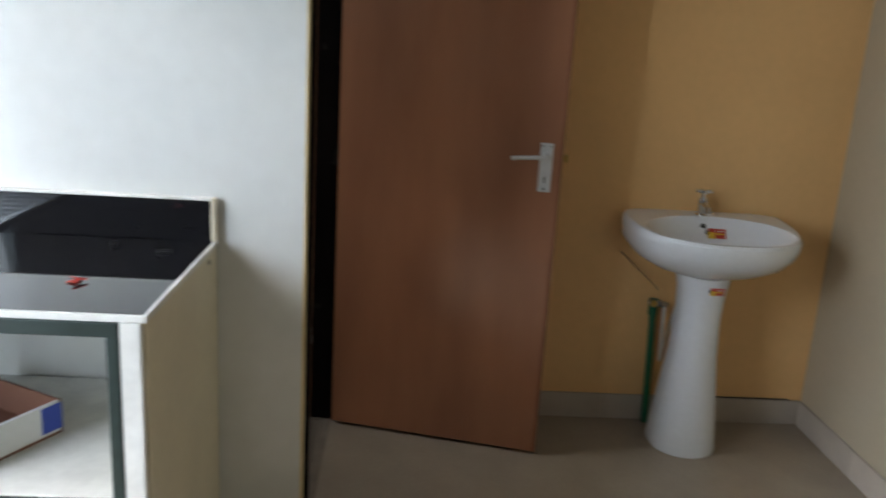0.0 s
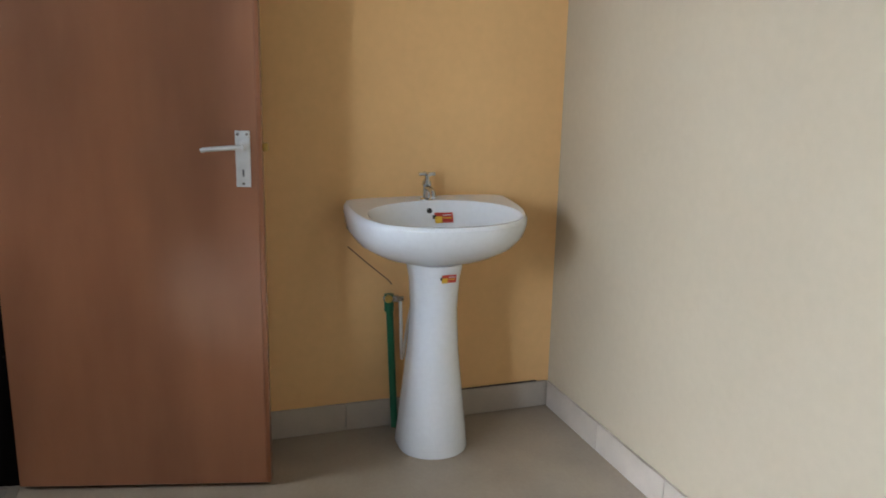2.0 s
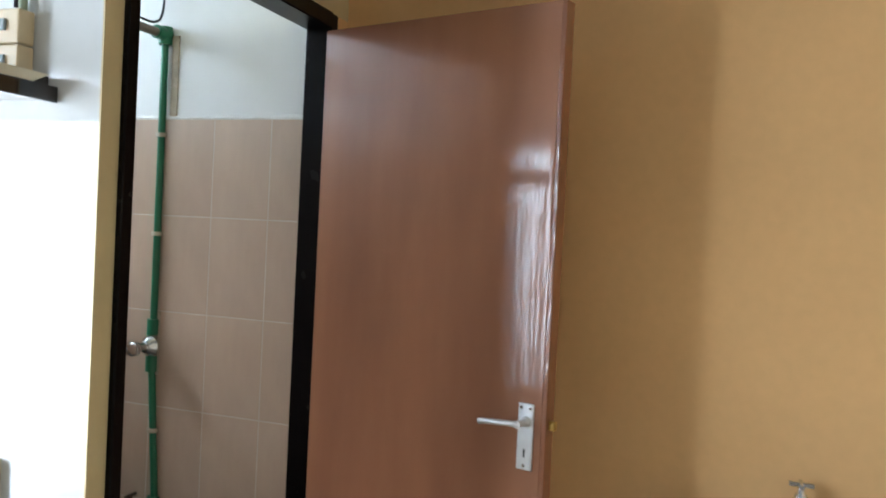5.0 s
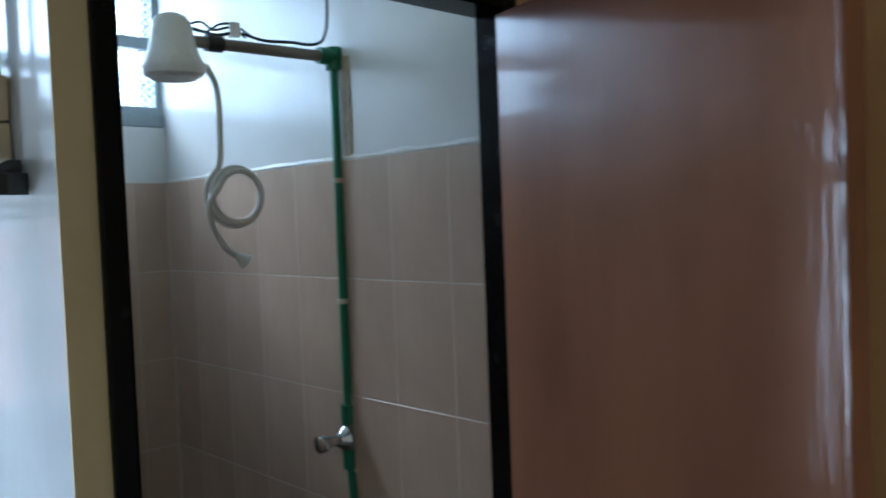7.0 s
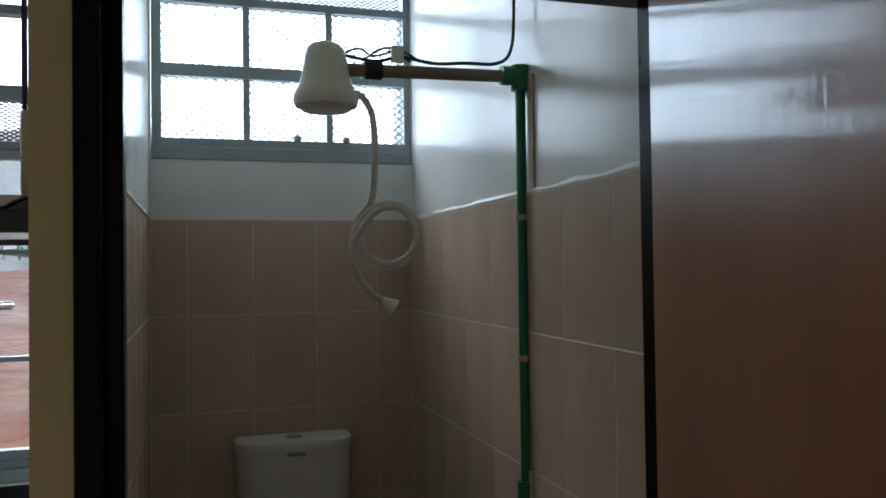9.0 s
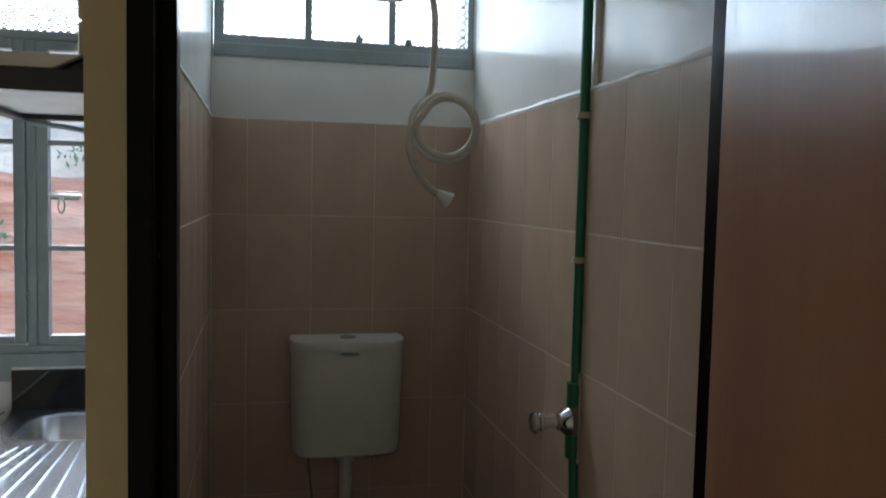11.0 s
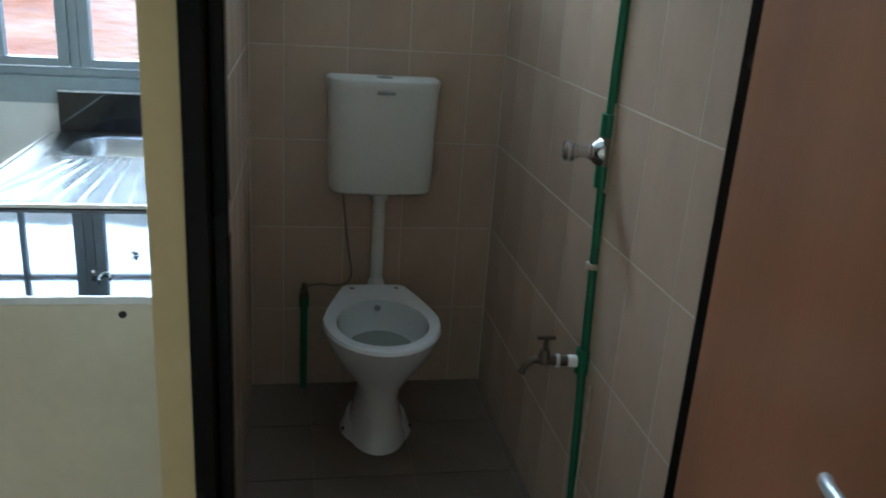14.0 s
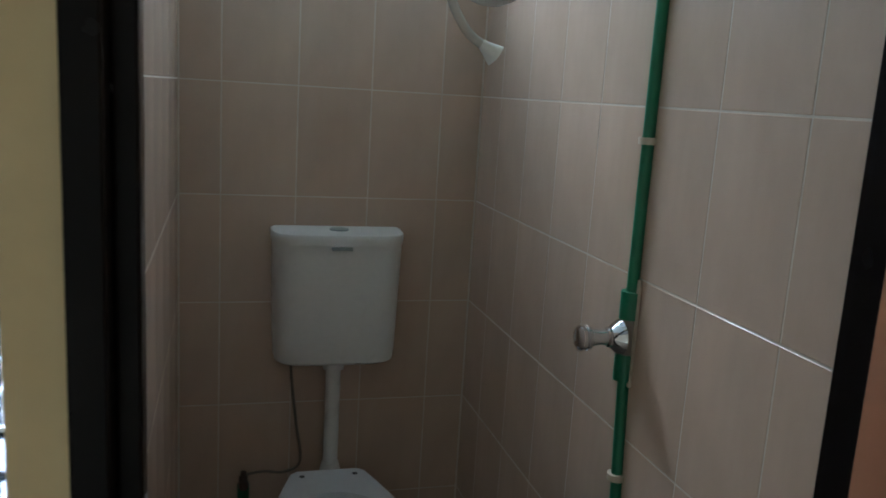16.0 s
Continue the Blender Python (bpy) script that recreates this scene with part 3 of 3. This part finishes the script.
part("arm", rod((SX - .045, SY, 2.06), (.435, SY, 2.055), .0135), BROWNP, shp, "grey-brown shower arm", True)
part("coupling", rod((.515, SY, 2.056), (.478, SY, 2.0555), .019), DARK, shp, "", True)
part("tee", rod((SX, SY - .030, .56), (SX, SY - .027, .62), .020), GREEN, shp, "", True)
for z, dy in ((1.442, 0), (.826, -.013), (1.75, 0)):
    part("clip", rod((SX, SY + dy, z - .006), (SX, SY + dy, z + .006), .0175), SEAL, shp, "", True)
part("chase_sealant", box(XR - .004, SY - .045, 1.80, XR + .004, SY - .020, 2.06, .002), SEAL, shp, "strip of pale filler beside the pipe")
part("chase_sealant", box(XR - .012, SY - .022, 1.00, XR - .006, SY - .012, 1.20, .002), SEAL, shp, "worn pale filler round the valve")
part("chase_sealant", box(XR - .012, SY - .088, .02, XR - .006, SY - .075, .55, .002), SEAL, shp)
sv = thing("shower_valve", SX, SY, 1.09, "chrome shower stop valve with round knob on the pipe", "valve")
part("body", rod((SX, SY, 1.055), (SX, SY, 1.125), .018), BROWNP, sv, "", True)
part("flange", turned((SX - .012, SY, 1.09), (-1, 0, 0), ((0, .030), (.004, .033), (.014, .027), (.026, .016))), CHROME, sv, "bell-shaped chrome flange", True)
part("stem", turned((SX - .03, SY, 1.09), (-1, 0, 0), ((0, .018), (.010, .018), (.013, .0145), (.026, .0135), (.040, .016), (.045, .016))), CHROME, sv, "", True)
part("knob", turned((SX - .07, SY, 1.09), (-1, 0, 0), ((0, .014), (.006, .022), (.012, .023), (.014, .019), (.017, .023), (.024, .023), (.029, .018), (.031, .008)), 16), CHROME, sv, "", True)
bt = thing("bib_tap", SX, SY - .03, .59, "small tarnished brass tap low on the shower pipe", "tap")
part("ring", rod((SX - .018, SY - .03, .59), (SX - .040, SY - .028, .59), .015), PLAST, bt, "white thread tape ring", True)
part("body", rod((SX - .040, SY - .028, .59), (SX - .105, SY - .02, .59), .013, .011), TARN, bt, "", True)
part("ring", rod((SX - .060, SY - .026, .59), (SX - .068, SY - .025, .59), .0165), BRUSH, bt, "", True)
part("spout", tube(((SX - .10, SY - .02, .59), (SX - .125, SY - .018, .588), (SX - .142, SY - .017, .57), (SX - .147, SY - .017, .555)), .009, 12), TARN, bt, "", True)
part("bonnet", turned((SX - .095, SY - .02, .578), (0, 0, 1), ((0, .008), (.004, .015), (.020, .017), (.028, .013), (.040, .011))), TARN, bt, "", True)
part("spindle", rod((SX - .095, SY - .02, .60), (SX - .095, SY - .02, .645), .006), TARN, bt, "", True)
part("handle", rod((SX - .117, SY - .02, .648), (SX - .073, SY - .02, .648), .0055), TARN, bt, "", True)
sh = thing("electric_shower", .398, SY, 2.0, "white bell-shaped electric shower head on its arm", "shower head")
part("body", turned((.398, SY, 1.972), (0, 0, 1), ((0, .055), (.004, .063), (.014, .067), (.026, .066), (.036, .061), (.050, .054), (.072, .048), (.098, .044), (.118, .040), (.130, .031), (.137, .015)), 36), PLAST, sh, "", True)
part("spray_plate", turned((.398, SY, 1.971), (0, 0, -1), ((0, .052), (.004, .048), (.005, .02)), 32), BRUSH, sh, "", True)
part("inlet", rod((.425, SY, 2.054), (.47, SY, 2.0555), .012), PLAST, sh, "", True)
part("hose_nipple", rod((.44, SY, 2.012), (.478, SY - .004, 1.998), .008), PLAST, sh, "", True)
hs = thing("shower_hose", .52, SY, 1.7, "coiled milky plastic hose hanging from the shower head", "hose")
pts = [(.472, SY - .004, 2.0), (.492, SY - .006, 1.965), (.497, SY - .008, 1.90), (.492, SY - .01, 1.80), (.478, SY - .01, 1.76)]
for k in range(0, 26):
    a = 2.2 + k * math.tau / 12
    r = .070 - .0006 * k
    pts.append((.520 + r * math.cos(a), SY - .012 - .0012 * k, 1.712 + r * math.sin(a)))
pts += [(.441, SY - .045, 1.690), (.450, SY - .045, 1.640), (.476, SY - .045, 1.597), (.502, SY - .045, 1.578)]
part("tube", tube(pts, .0072, 10, 4), HOSE, hs, "", True)
part("mouthpiece", turned((.500, SY - .045, 1.580), (.80, 0, -.55), ((0, .007), (.012, .011), (.030, .018), (.032, .012)), 20), PLAST, hs, "flared white hose end", True)
cab = thing("shower_cable", .8, SY, 2.08, "black electric cables along the shower arm", "cable")
part("cable", tube(((.44, SY, 2.085), (.50, SY - .005, 2.075), (.56, SY, 2.088), (.63, SY + .004, 2.080), (.70, SY - .004, 2.083), (.77, SY, 2.087), (.805, SY, 2.115), (.815, SY, 2.20), (.817, SY, 2.45), (.815, SY, H)), .0038, 8), DARK, cab)
part("cable", tube(((.44, SY + .003, 2.092), (.47, SY + .006, 2.102), (.50, SY + .004, 2.088), (.545, SY, 2.098), (.58, SY + .002, 2.078)), .0026, 6), DARK, cab)
part("cable", tube(((.44, SY - .003, 2.082), (.475, SY - .006, 2.078), (.51, SY - .004, 2.100), (.55, SY, 2.105), (.60, SY + .002, 2.082)), .0026, 6), DARK, cab)
part("connector", box(.535, SY - .008, 2.076, .562, SY + .006, 2.110, .002), PLAST, cab, "small white terminal block")

# ---- kitchen counter ----
CY, CX, CZ = .145, -.60, .900
ct = thing("kitchen_counter", -.33, .8, 0, "cream plastered counter support with open shelf", "kitchen counter")
part("end_panel", box(CX + .012, CY + .003, 0, PX - .003, CY + .045, CZ - .0125, .003), PLASTER, ct)
part("shelf", box(CX + .02, CY + .045, .49, PX - .003, YN - .003, .535, .003), RAWEDGE, ct, "white painted shelf slab")
part("plinth", box(CX + .04, CY + .045, 0, PX - .003, YN - .003, .10, .003), PLASTER, ct)
fr = part("steel_frame", box(CX - .004, CY + .048, CZ - .040, CX + .016, YN - .003, CZ - .0125, .002), GFRAME, ct, "dark green steel frame of the opening")
part("post", box(CX - .004, CY + .048, .535, CX + .016, CY + .070, CZ - .040, .002), GFRAME, fr)
part("rail", box(CX - .004, CY + .048, .510, CX + .016, YN - .003, .535, .002), GFRAME, fr)
part("corner_edge", box(CX - .002, CY + .010, 0, CX + .0115, CY + .047, CZ - .0125, .002), RAWEDGE, ct, "white painted corner")
part("hole", turned((-.136, CY + .0035, .868), (0, -1, 0), ((0, .007), (.002, .0065), (.0022, .003)), 12), DARK, ct)
top = thing("worktop", -.33, .8, CZ, "polished black granite worktop with white raw edges", "worktop")
BX0, BX1, BY0, BY1 = -.510, -.125, 1.155, 1.452
rect = lambda x0, y0, x1, y1, z: [Vector((x0, y0, z)), Vector((x1, y0, z)), Vector((x1, y1, z)), Vector((x0, y1, z))]
po, pi_ = (CX + .008, CY + .008, PX - .003, YN - .003), (BX0 - .012, BY0 - .012, BX1 + .012, BY1 + .012)
tb = loft([rect(*po, CZ - .0118), rect(*po, CZ), rect(*pi_, CZ), rect(*pi_, CZ - .0118), rect(*po, CZ - .0118)], False, False)
bmesh.ops.remove_doubles(tb, verts=tb.verts, dist=1e-5)
part("slab", tb, GRANITE, top)
part("edge_strip", box(CX, CY, CZ - .012, PX - .003, CY + .008, CZ + .001, .001), RAWEDGE, top, "white edge strip")
part("edge_strip", box(CX, CY + .008, CZ - .012, CX + .008, YN - .003, CZ + .001, .001), RAWEDGE, top, "white edge strip")
spl = thing("splashback", PX - .01, .8, CZ, "black granite splashback strip standing on the worktop", "splashback")
part("strip", box(PX - .021, CY + .012, CZ + .001, PX - .002, YN - .024, CZ + .098, .001), GRANITE, spl)
part("cap", box(PX - .023, CY + .010, CZ + .098, PX - .002, YN - .024, CZ + .104, .001), RAWEDGE, spl, "pale mortar edge")
part("end_cap", box(PX - .022, CY + .002, CZ + .001, PX - .002, CY + .012, CZ + .104, .001), PLASTER, spl, "cream mortar end")
spl2 = thing("splashback", -.3, YN - .01, CZ, "black granite splashback strip below the window sill", "splashback")
part("strip", box(-.562, YN - .022, CZ + .001, PX - .002, YN - .002, CZ + .128, .001), GRANITE, spl2)
part("cap", box(-.562, YN - .023, CZ + .128, PX - .002, YN - .002, CZ + .133, .001), RAWEDGE, spl2, "pale mortar edge")


# stainless sink with drainer
def sink():
    s = thing("kitchen_sink", -.32, 1.05, CZ, "stainless steel sink with ribbed drainer on the worktop", "sink")
    x0, x1, ya, yb = -.575, -.078, .655, 1.474
    n = 48

    def rr_ring(xa, xb, y0, y1, z, r):
        pts = []
        for (cx, cy, a0) in ((xb - r, y1 - r, 0), (xa + r, y1 - r, 90), (xa + r, y0 + r, 180), (xb - r, y0 + r, 270)):
            for k in range(12):
                a = radians(a0 + k * 90 / 11)
                pts.append(Vector((cx + r * math.cos(a), cy + r * math.sin(a), z)))
        return pts
    z = CZ + .002
    rings = [rr_ring(x0, x1, ya, yb, z, .02), rr_ring(x0 + .003, x1 - .003, ya + .003, yb - .003, z + .008, .02), rr_ring(x0 + .012, x1 - .012, ya + .012, yb - .012, z + .009, .02), rr_ring(x0 + .022, x1 - .022, ya + .022, yb - .020, z + .004, .02)]
    inner = [rr_ring(BX0, BX1, BY0, BY1, z + .004, .10), rr_ring(BX0 + .012, BX1 - .012, BY0 + .012, BY1 - .012, z - .006, .095), rr_ring(BX0 + .02, BX1 - .02, BY0 + .02, BY1 - .02, z - .10, .09), rr_ring(BX0 + .05, BX1 - .05, BY0 + .05, BY1 - .05, z - .14, .07)]
    part("rim_and_bowl", loft(rings + inner, False, True), STEEL, s, "", True)
    part("waste", turned((-.318, 1.30, z - .139), (0, 0, 1), ((0, .032), (.003, .032), (.004, .02)), 24), CHROME, s, "", True)
    for k in range(9):
        f = (k - 4) / 4
        xa, xb = -.322 + f * .125, -.326 + f * .215
        yA, yB = BY0 - .022 - .03 * abs(f), ya + .036
        part("drainer_rib", tube(((xa, yA, z + .0015), ((xa + xb) / 2, (yA + yB) / 2, z + .003), (xb, yB, z + .0035)), .0042, 8, 4), STEEL, s, "", True)
    return s


sink()
# small litter on the worktop
for (x, y, m, lab, nm, r) in ((-.425, .33, STRED, "crumpled dark red petal lying on the worktop", "petal", .014), (-.150, .356, DARK, "small black crumb on the worktop", "crumb", .007), (-.20, .245, DARK, "small black crumb on the worktop", "crumb", .004)):
    lt = thing(nm, x, y, CZ + .001, lab, "litter")
    b = bmesh.new()
    for k in range(4):
        a = k * 1.7
        add_box(b, -r, -r * .3, 0, r, r * .3, .002, 0, Matrix.Translation((x + .3 * r * math.cos(a), y + .3 * r * math.sin(a), CZ + .0015 + k * .002)) @ Matrix.Rotation(a, 4, 'Z') @ Matrix.Rotation(.25 * (k % 2), 4, 'Y'))
    part("flake", b, m, lt)
wc2 = thing("wire_loop", -.177, .234, CZ, "tiny bent wire loop lying on the worktop", "wire")
part("wire", tube(((-.185, .215, CZ + .003), (-.188, .240, CZ + .003), (-.180, .252, CZ + .003), (-.172, .240, CZ + .003), (-.170, .225, CZ + .003)), .0018, 6), DARK, wc2)

# cardboard box on the counter's shelf
cbx = thing("cardboard_box", -.3, .62, .535, "open brown cardboard carton with white and blue printed side", "box")
BR = Matrix.Translation((-.36, .62, .5355)) @ Matrix.Rotation(radians(-28), 4, 'Z')
part("base", box(-.12, -.17, 0, .12, .17, .006, 0, BR), CARD, cbx)
for (a, b, c, d, m) in ((-.12, -.17, -.114, .17, CARDW), (.114, -.17, .12, .17, CARD), (-.114, -.17, .114, -.164, CARDW), (-.114, .164, .114, .17, CARD)):
    part("side", box(a, b, .006, c, d, .075, 0, BR), m, cbx)
part("blue_print", box(.070, -.1715, .012, .1195, -.1702, .07, 0, BR), BLUE, cbx, "blue printed corner")
part("blue_print", box(-.1195, -.1715, .012, -.085, -.1702, .07, 0, BR), BLUE, cbx, "blue printed corner")
part("flap", box(-.12, .0, 0, .12, .004, .17, 0, BR @ Matrix.Translation((0, .17, .075)) @ Matrix.Rotation(radians(-25), 4, 'X')), CARD, cbx)

# ---- shelf, switches and conduit on the partition ----
gs = thing("granite_shelf", -.25, .6, 1.73, "black granite wall shelf fixed to the partition", "shelf")
SW, SN = -.285, .500
part("slab", box(SW, .050, 1.704, PX - .002, SN, 1.728, .002), RAWEDGE, gs, "white slab seen from below")
part("front_edge", box(SW, .042, 1.698, PX - .002, .0495, 1.7285, .0015), GRANITE, gs, "polished black front edge")
for (a, b, c, d) in ((SW, SN - .028, PX - .004, SN), (SW, .052, SW + .026, SN - .029)):
    part("frame_rail", box(a, b, 1.694, c, d, 1.7035, .001), DARK, gs, "black steel rail under the slab")
# thin grey rod from the far rail down to the partition
part("sloping_rod", tube(((SW + .03, SN - .016, 1.690), (-.16, SN - .016, 1.678), (PX - .006, SN - .016, 1.660)), .005, 8), GREYF, gs, "thin grey rod sloping down below the slab")
lip = loft([[Vector((x0, y, z)) for x0, z in ((SW, 1.729), (-.112, 1.729), (-.075, 1.748), (SW, 1.748))] for y in (.043, .064)])
part("end_strip", lip, PLASTER, gs, "cream mortar strip")
part("upstand", box(SW, .065, 1.7285, PX - .003, .078, 1.748, .001), GRANITE, gs)
for i, z in enumerate((1.738, 1.806)):
    swb = thing("switch_box", PX - .02, .14, z, "cream surface-mounted switch box on the partition", "switch", "stacked switch boxes")
    part("box", box(PX - .040, .105, z, PX - .002, .185, z + .066, .004), CREAMP, swb)
    part("rocker", box(PX - .046, .135, z + .024, PX - .0395, .155, z + .046, .002), GREYF, swb)
cd = thing("conduit", PX - .015, .12, 1.95, "pale green conduit running up from the switches", "conduit")
part("pipe", rod((PX - .014, .125, 1.874), (PX - .014, .125, H), .0085), material("pale_green_conduit", (.35, .42, .28), .5), cd, "", True)
cb2 = thing("cable", PX - .035, .12, 1.95, "black cable running up from the switch boxes", "cable")
part("cable", tube(((PX - .036, .118, 1.874), (PX - .036, .118, 2.2), (PX - .030, .118, 2.5), (PX - .02, .118, H)), .004, 8), DARK, cb2)

# ---- outside ----
gb = bmesh.new()
add_box(gb, -300, YN + .16, -.5, 300, 600, -.15)
setting("ground", gb, SANDY, "bare sandy ground behind the building", "ground")
bb = bmesh.new()
nx, ny = 90, 46
grid = []
for j in range(ny + 1):
    v = j / ny
    for i in range(nx + 1):
        x = -14 + 26 * i / nx
        nse = noise.fractal(Vector((x * .5, v * 3, 3.1)), 1.0, 2.0, 5)
        y = 4.2 + 2.6 * v + .45 * nse
        z = -.2 + 3.1 * v ** .9 + .18 * noise.fractal(Vector((x * .8, v * 6, 9.0)), 1.0, 2.0, 4)
        grid.append(bb.verts.new((x, y, z)))
for j in range(ny):
    for i in range(nx):
        a = j * (nx + 1) + i
        bb.faces.new((grid[a], grid[a + 1], grid[a + nx + 2], grid[a + nx + 1]))
bank = setting("bank", bb, REDEARTH, "cut bank of bare red earth behind the building", "bank")
bank.data.materials.append(SANDY)
for p in bank.data.polygons:
    p.use_smooth = True
    if p.center.z + .25 * noise.noise(p.center * 1.1) > 1.75:
        p.material_index = 1
for k in range(5):
    rnd = random.Random(k)
    x = (-1.6, -1.15, -.4, -2.9, .3)[k]
    v = (.40, .62, .36, .50, .55)[k]
    bx, by, bz = x, 4.2 + 2.6 * v + .35 * noise.fractal(Vector((x * .5, v * 3, 3.1)), 1.0, 2.0, 5) - .05, -.2 + 3.1 * v ** .9
    wb = bmesh.new()
    for q in range(70):
        c = Vector((bx + rnd.gauss(0, .12), by - abs(rnd.gauss(0, .07)), bz + rnd.gauss(.03, .06)))
        R = Euler((rnd.uniform(0, 6), rnd.uniform(0, 6), rnd.uniform(0, 6))).to_matrix()
        l, w = rnd.uniform(.018, .04), rnd.uniform(.008, .016)
        vs = [wb.verts.new(c + R @ Vector(t)) for t in ((-l, 0, 0), (0, -w, .008), (l, 0, 0), (0, w, .008))]
        wb.faces.new(vs)
    weed = thing("weed", bx, by, bz, "small green weed growing on the red bank", "plant", "weeds on the bank")
    part("leaves", wb, LEAF, weed)

# ---- skirting and wall tiles, one by one ----
shared = {}


def piece(name, key, sx, sy, sz, x, y, z, mat, parent, bev=.0008):
    k = (key, round(sx, 4), round(sy, 4), round(sz, 4))
    if k not in shared:
        bm = box(0, 0, 0, sx, sy, sz)
        bmesh.ops.bevel(bm, geom=list(bm.edges), offset=bev, segments=1, affect='EDGES')
        shared[k] = mesh_of(name, bm, mat)
    ob = new(name, shared[k])
    ob.parent = parent
    ob.matrix_basis = parent.matrix_basis.inverted() @ Matrix.Translation((x, y, z))
    return ob


def tiled(name, label):
    ob = new(name)
    return tagged(ob, label, "wall tiling", kind="structure")


def spans(lines, a, b):
    e = [a] + [q for q in sorted(lines) if a + .01 < q < b - .01] + [b]
    return list(zip(e, e[1:]))


G = .0030
tb_ = tiled("tiling_back", "beige-brown glazed wall tiles behind the toilet")
part("grout", box(XL, YN - .0069, 0, XR, YN - .001, TT), GROUT, tb_, "pale grout")
for (a, b) in spans([.115 + .2 * k for k in range(5)], XL + .008, XR - .008):
    for r in range(6):
        piece("tile", "b", b - a - G, .006, .3 - G, a + G / 2, YN - .0075, r * .3 + G / 2, TILE, tb_)
tr_ = tiled("tiling_right", "beige-brown glazed wall tiles beside the shower pipe")
part("grout", box(XR - .0049, .018, 0, XR + .001, YN - .008, TT + .004), GROUT, tr_, "pale grout")
tl_ = tiled("tiling_left", "beige-brown glazed wall tiles on the partition")
part("grout", box(XL - .001, .018, 0, XL + .0049, YN - .008, TT + .003), GROUT, tl_, "pale grout")


def bead(x, sx):
    """A hand-run bead of grout: thickness wanders along its length."""
    rings = []
    for k in range(75):
        y = .019 + (YN - .009 - .019) * k / 74
        w = .0060 + .0030 * noise.noise(Vector((x, y * 9, 2.0))) + .0015 * noise.noise(Vector((x, y * 31, 5.0)))
        rings.append([Vector((x, y, TT)), Vector((x + sx * w * .8, y, TT + .001)), Vector((x + sx * w, y, TT + w * .8)), Vector((x + sx * w * .4, y, TT + w * 1.8)), Vector((x, y, TT + w * 2.1))])
    return loft(rings)


part("top_bead", bead(XR - .0005, -1), RAWEDGE, tr_, "uneven white grout bead along the top")
part("top_bead", bead(XL + .0045, 1), RAWEDGE, tl_, "uneven white grout bead along the top")
for (a, b) in spans([.124 + .2 * k for k in range(8)], .019, YN - .008):
    for r in range(6):
        piece("tile", "s", .006, b - a - G, .3 - G, XR - .0055, a + G / 2, r * .3 + G / 2, TILE, tr_)
        piece("tile", "s", .006, b - a - G, .3 - G, XL - .0005, a + G / 2, r * .3 + G / 2, TILE, tl_)
ff = tiled("tiling_floor", "dark beige floor tiles of the toilet")
part("grout", box(XL + .006, FY, .001, XR - .006, YN - .008, .004), FGROUT, ff, "grey grout")
for (a, b) in spans([.21 + .3 * k for k in range(3)], XL + .008, XR - .008):
    for (c, d) in spans([.30 + .3 * k for k in range(5)], FY + .03, YN - .009):
        piece("tile", "f", b - a - .003, d - c - .003, .005, a + .0015, c + .0015, .002, FTILE, ff, .001)
sk = tagged(new("baseboard"), "beige tile skirting along the room's walls", "skirting", kind="structure")
part("grout", box(XE - .006, YS, 0, XE - .001, FY, .097), GROUT, sk)
part("grout", box(XW, YS + .001, 0, XE - .006, YS + .006, .097), GROUT, sk)
for (a, b) in spans([YS + .40 * k for k in range(1, 6)], YS + .012, FY):
    piece("skirting_tile", "k", .010, b - a - .003, .1, XE - .0115, a, 0, SKIRT, sk)
for (a, b) in spans([XE - .40 * k for k in range(1, 19)], XW, XE - .012):
    piece("skirting_tile", "q", b - a - .003, .010, .1, a, YS + .0015, 0, SKIRT, sk)
part("crack", box(XE - .006, -1.84, .1005, XE - .0005, -1.46, .104), DARK, sk, "dark open joint above the skirting")
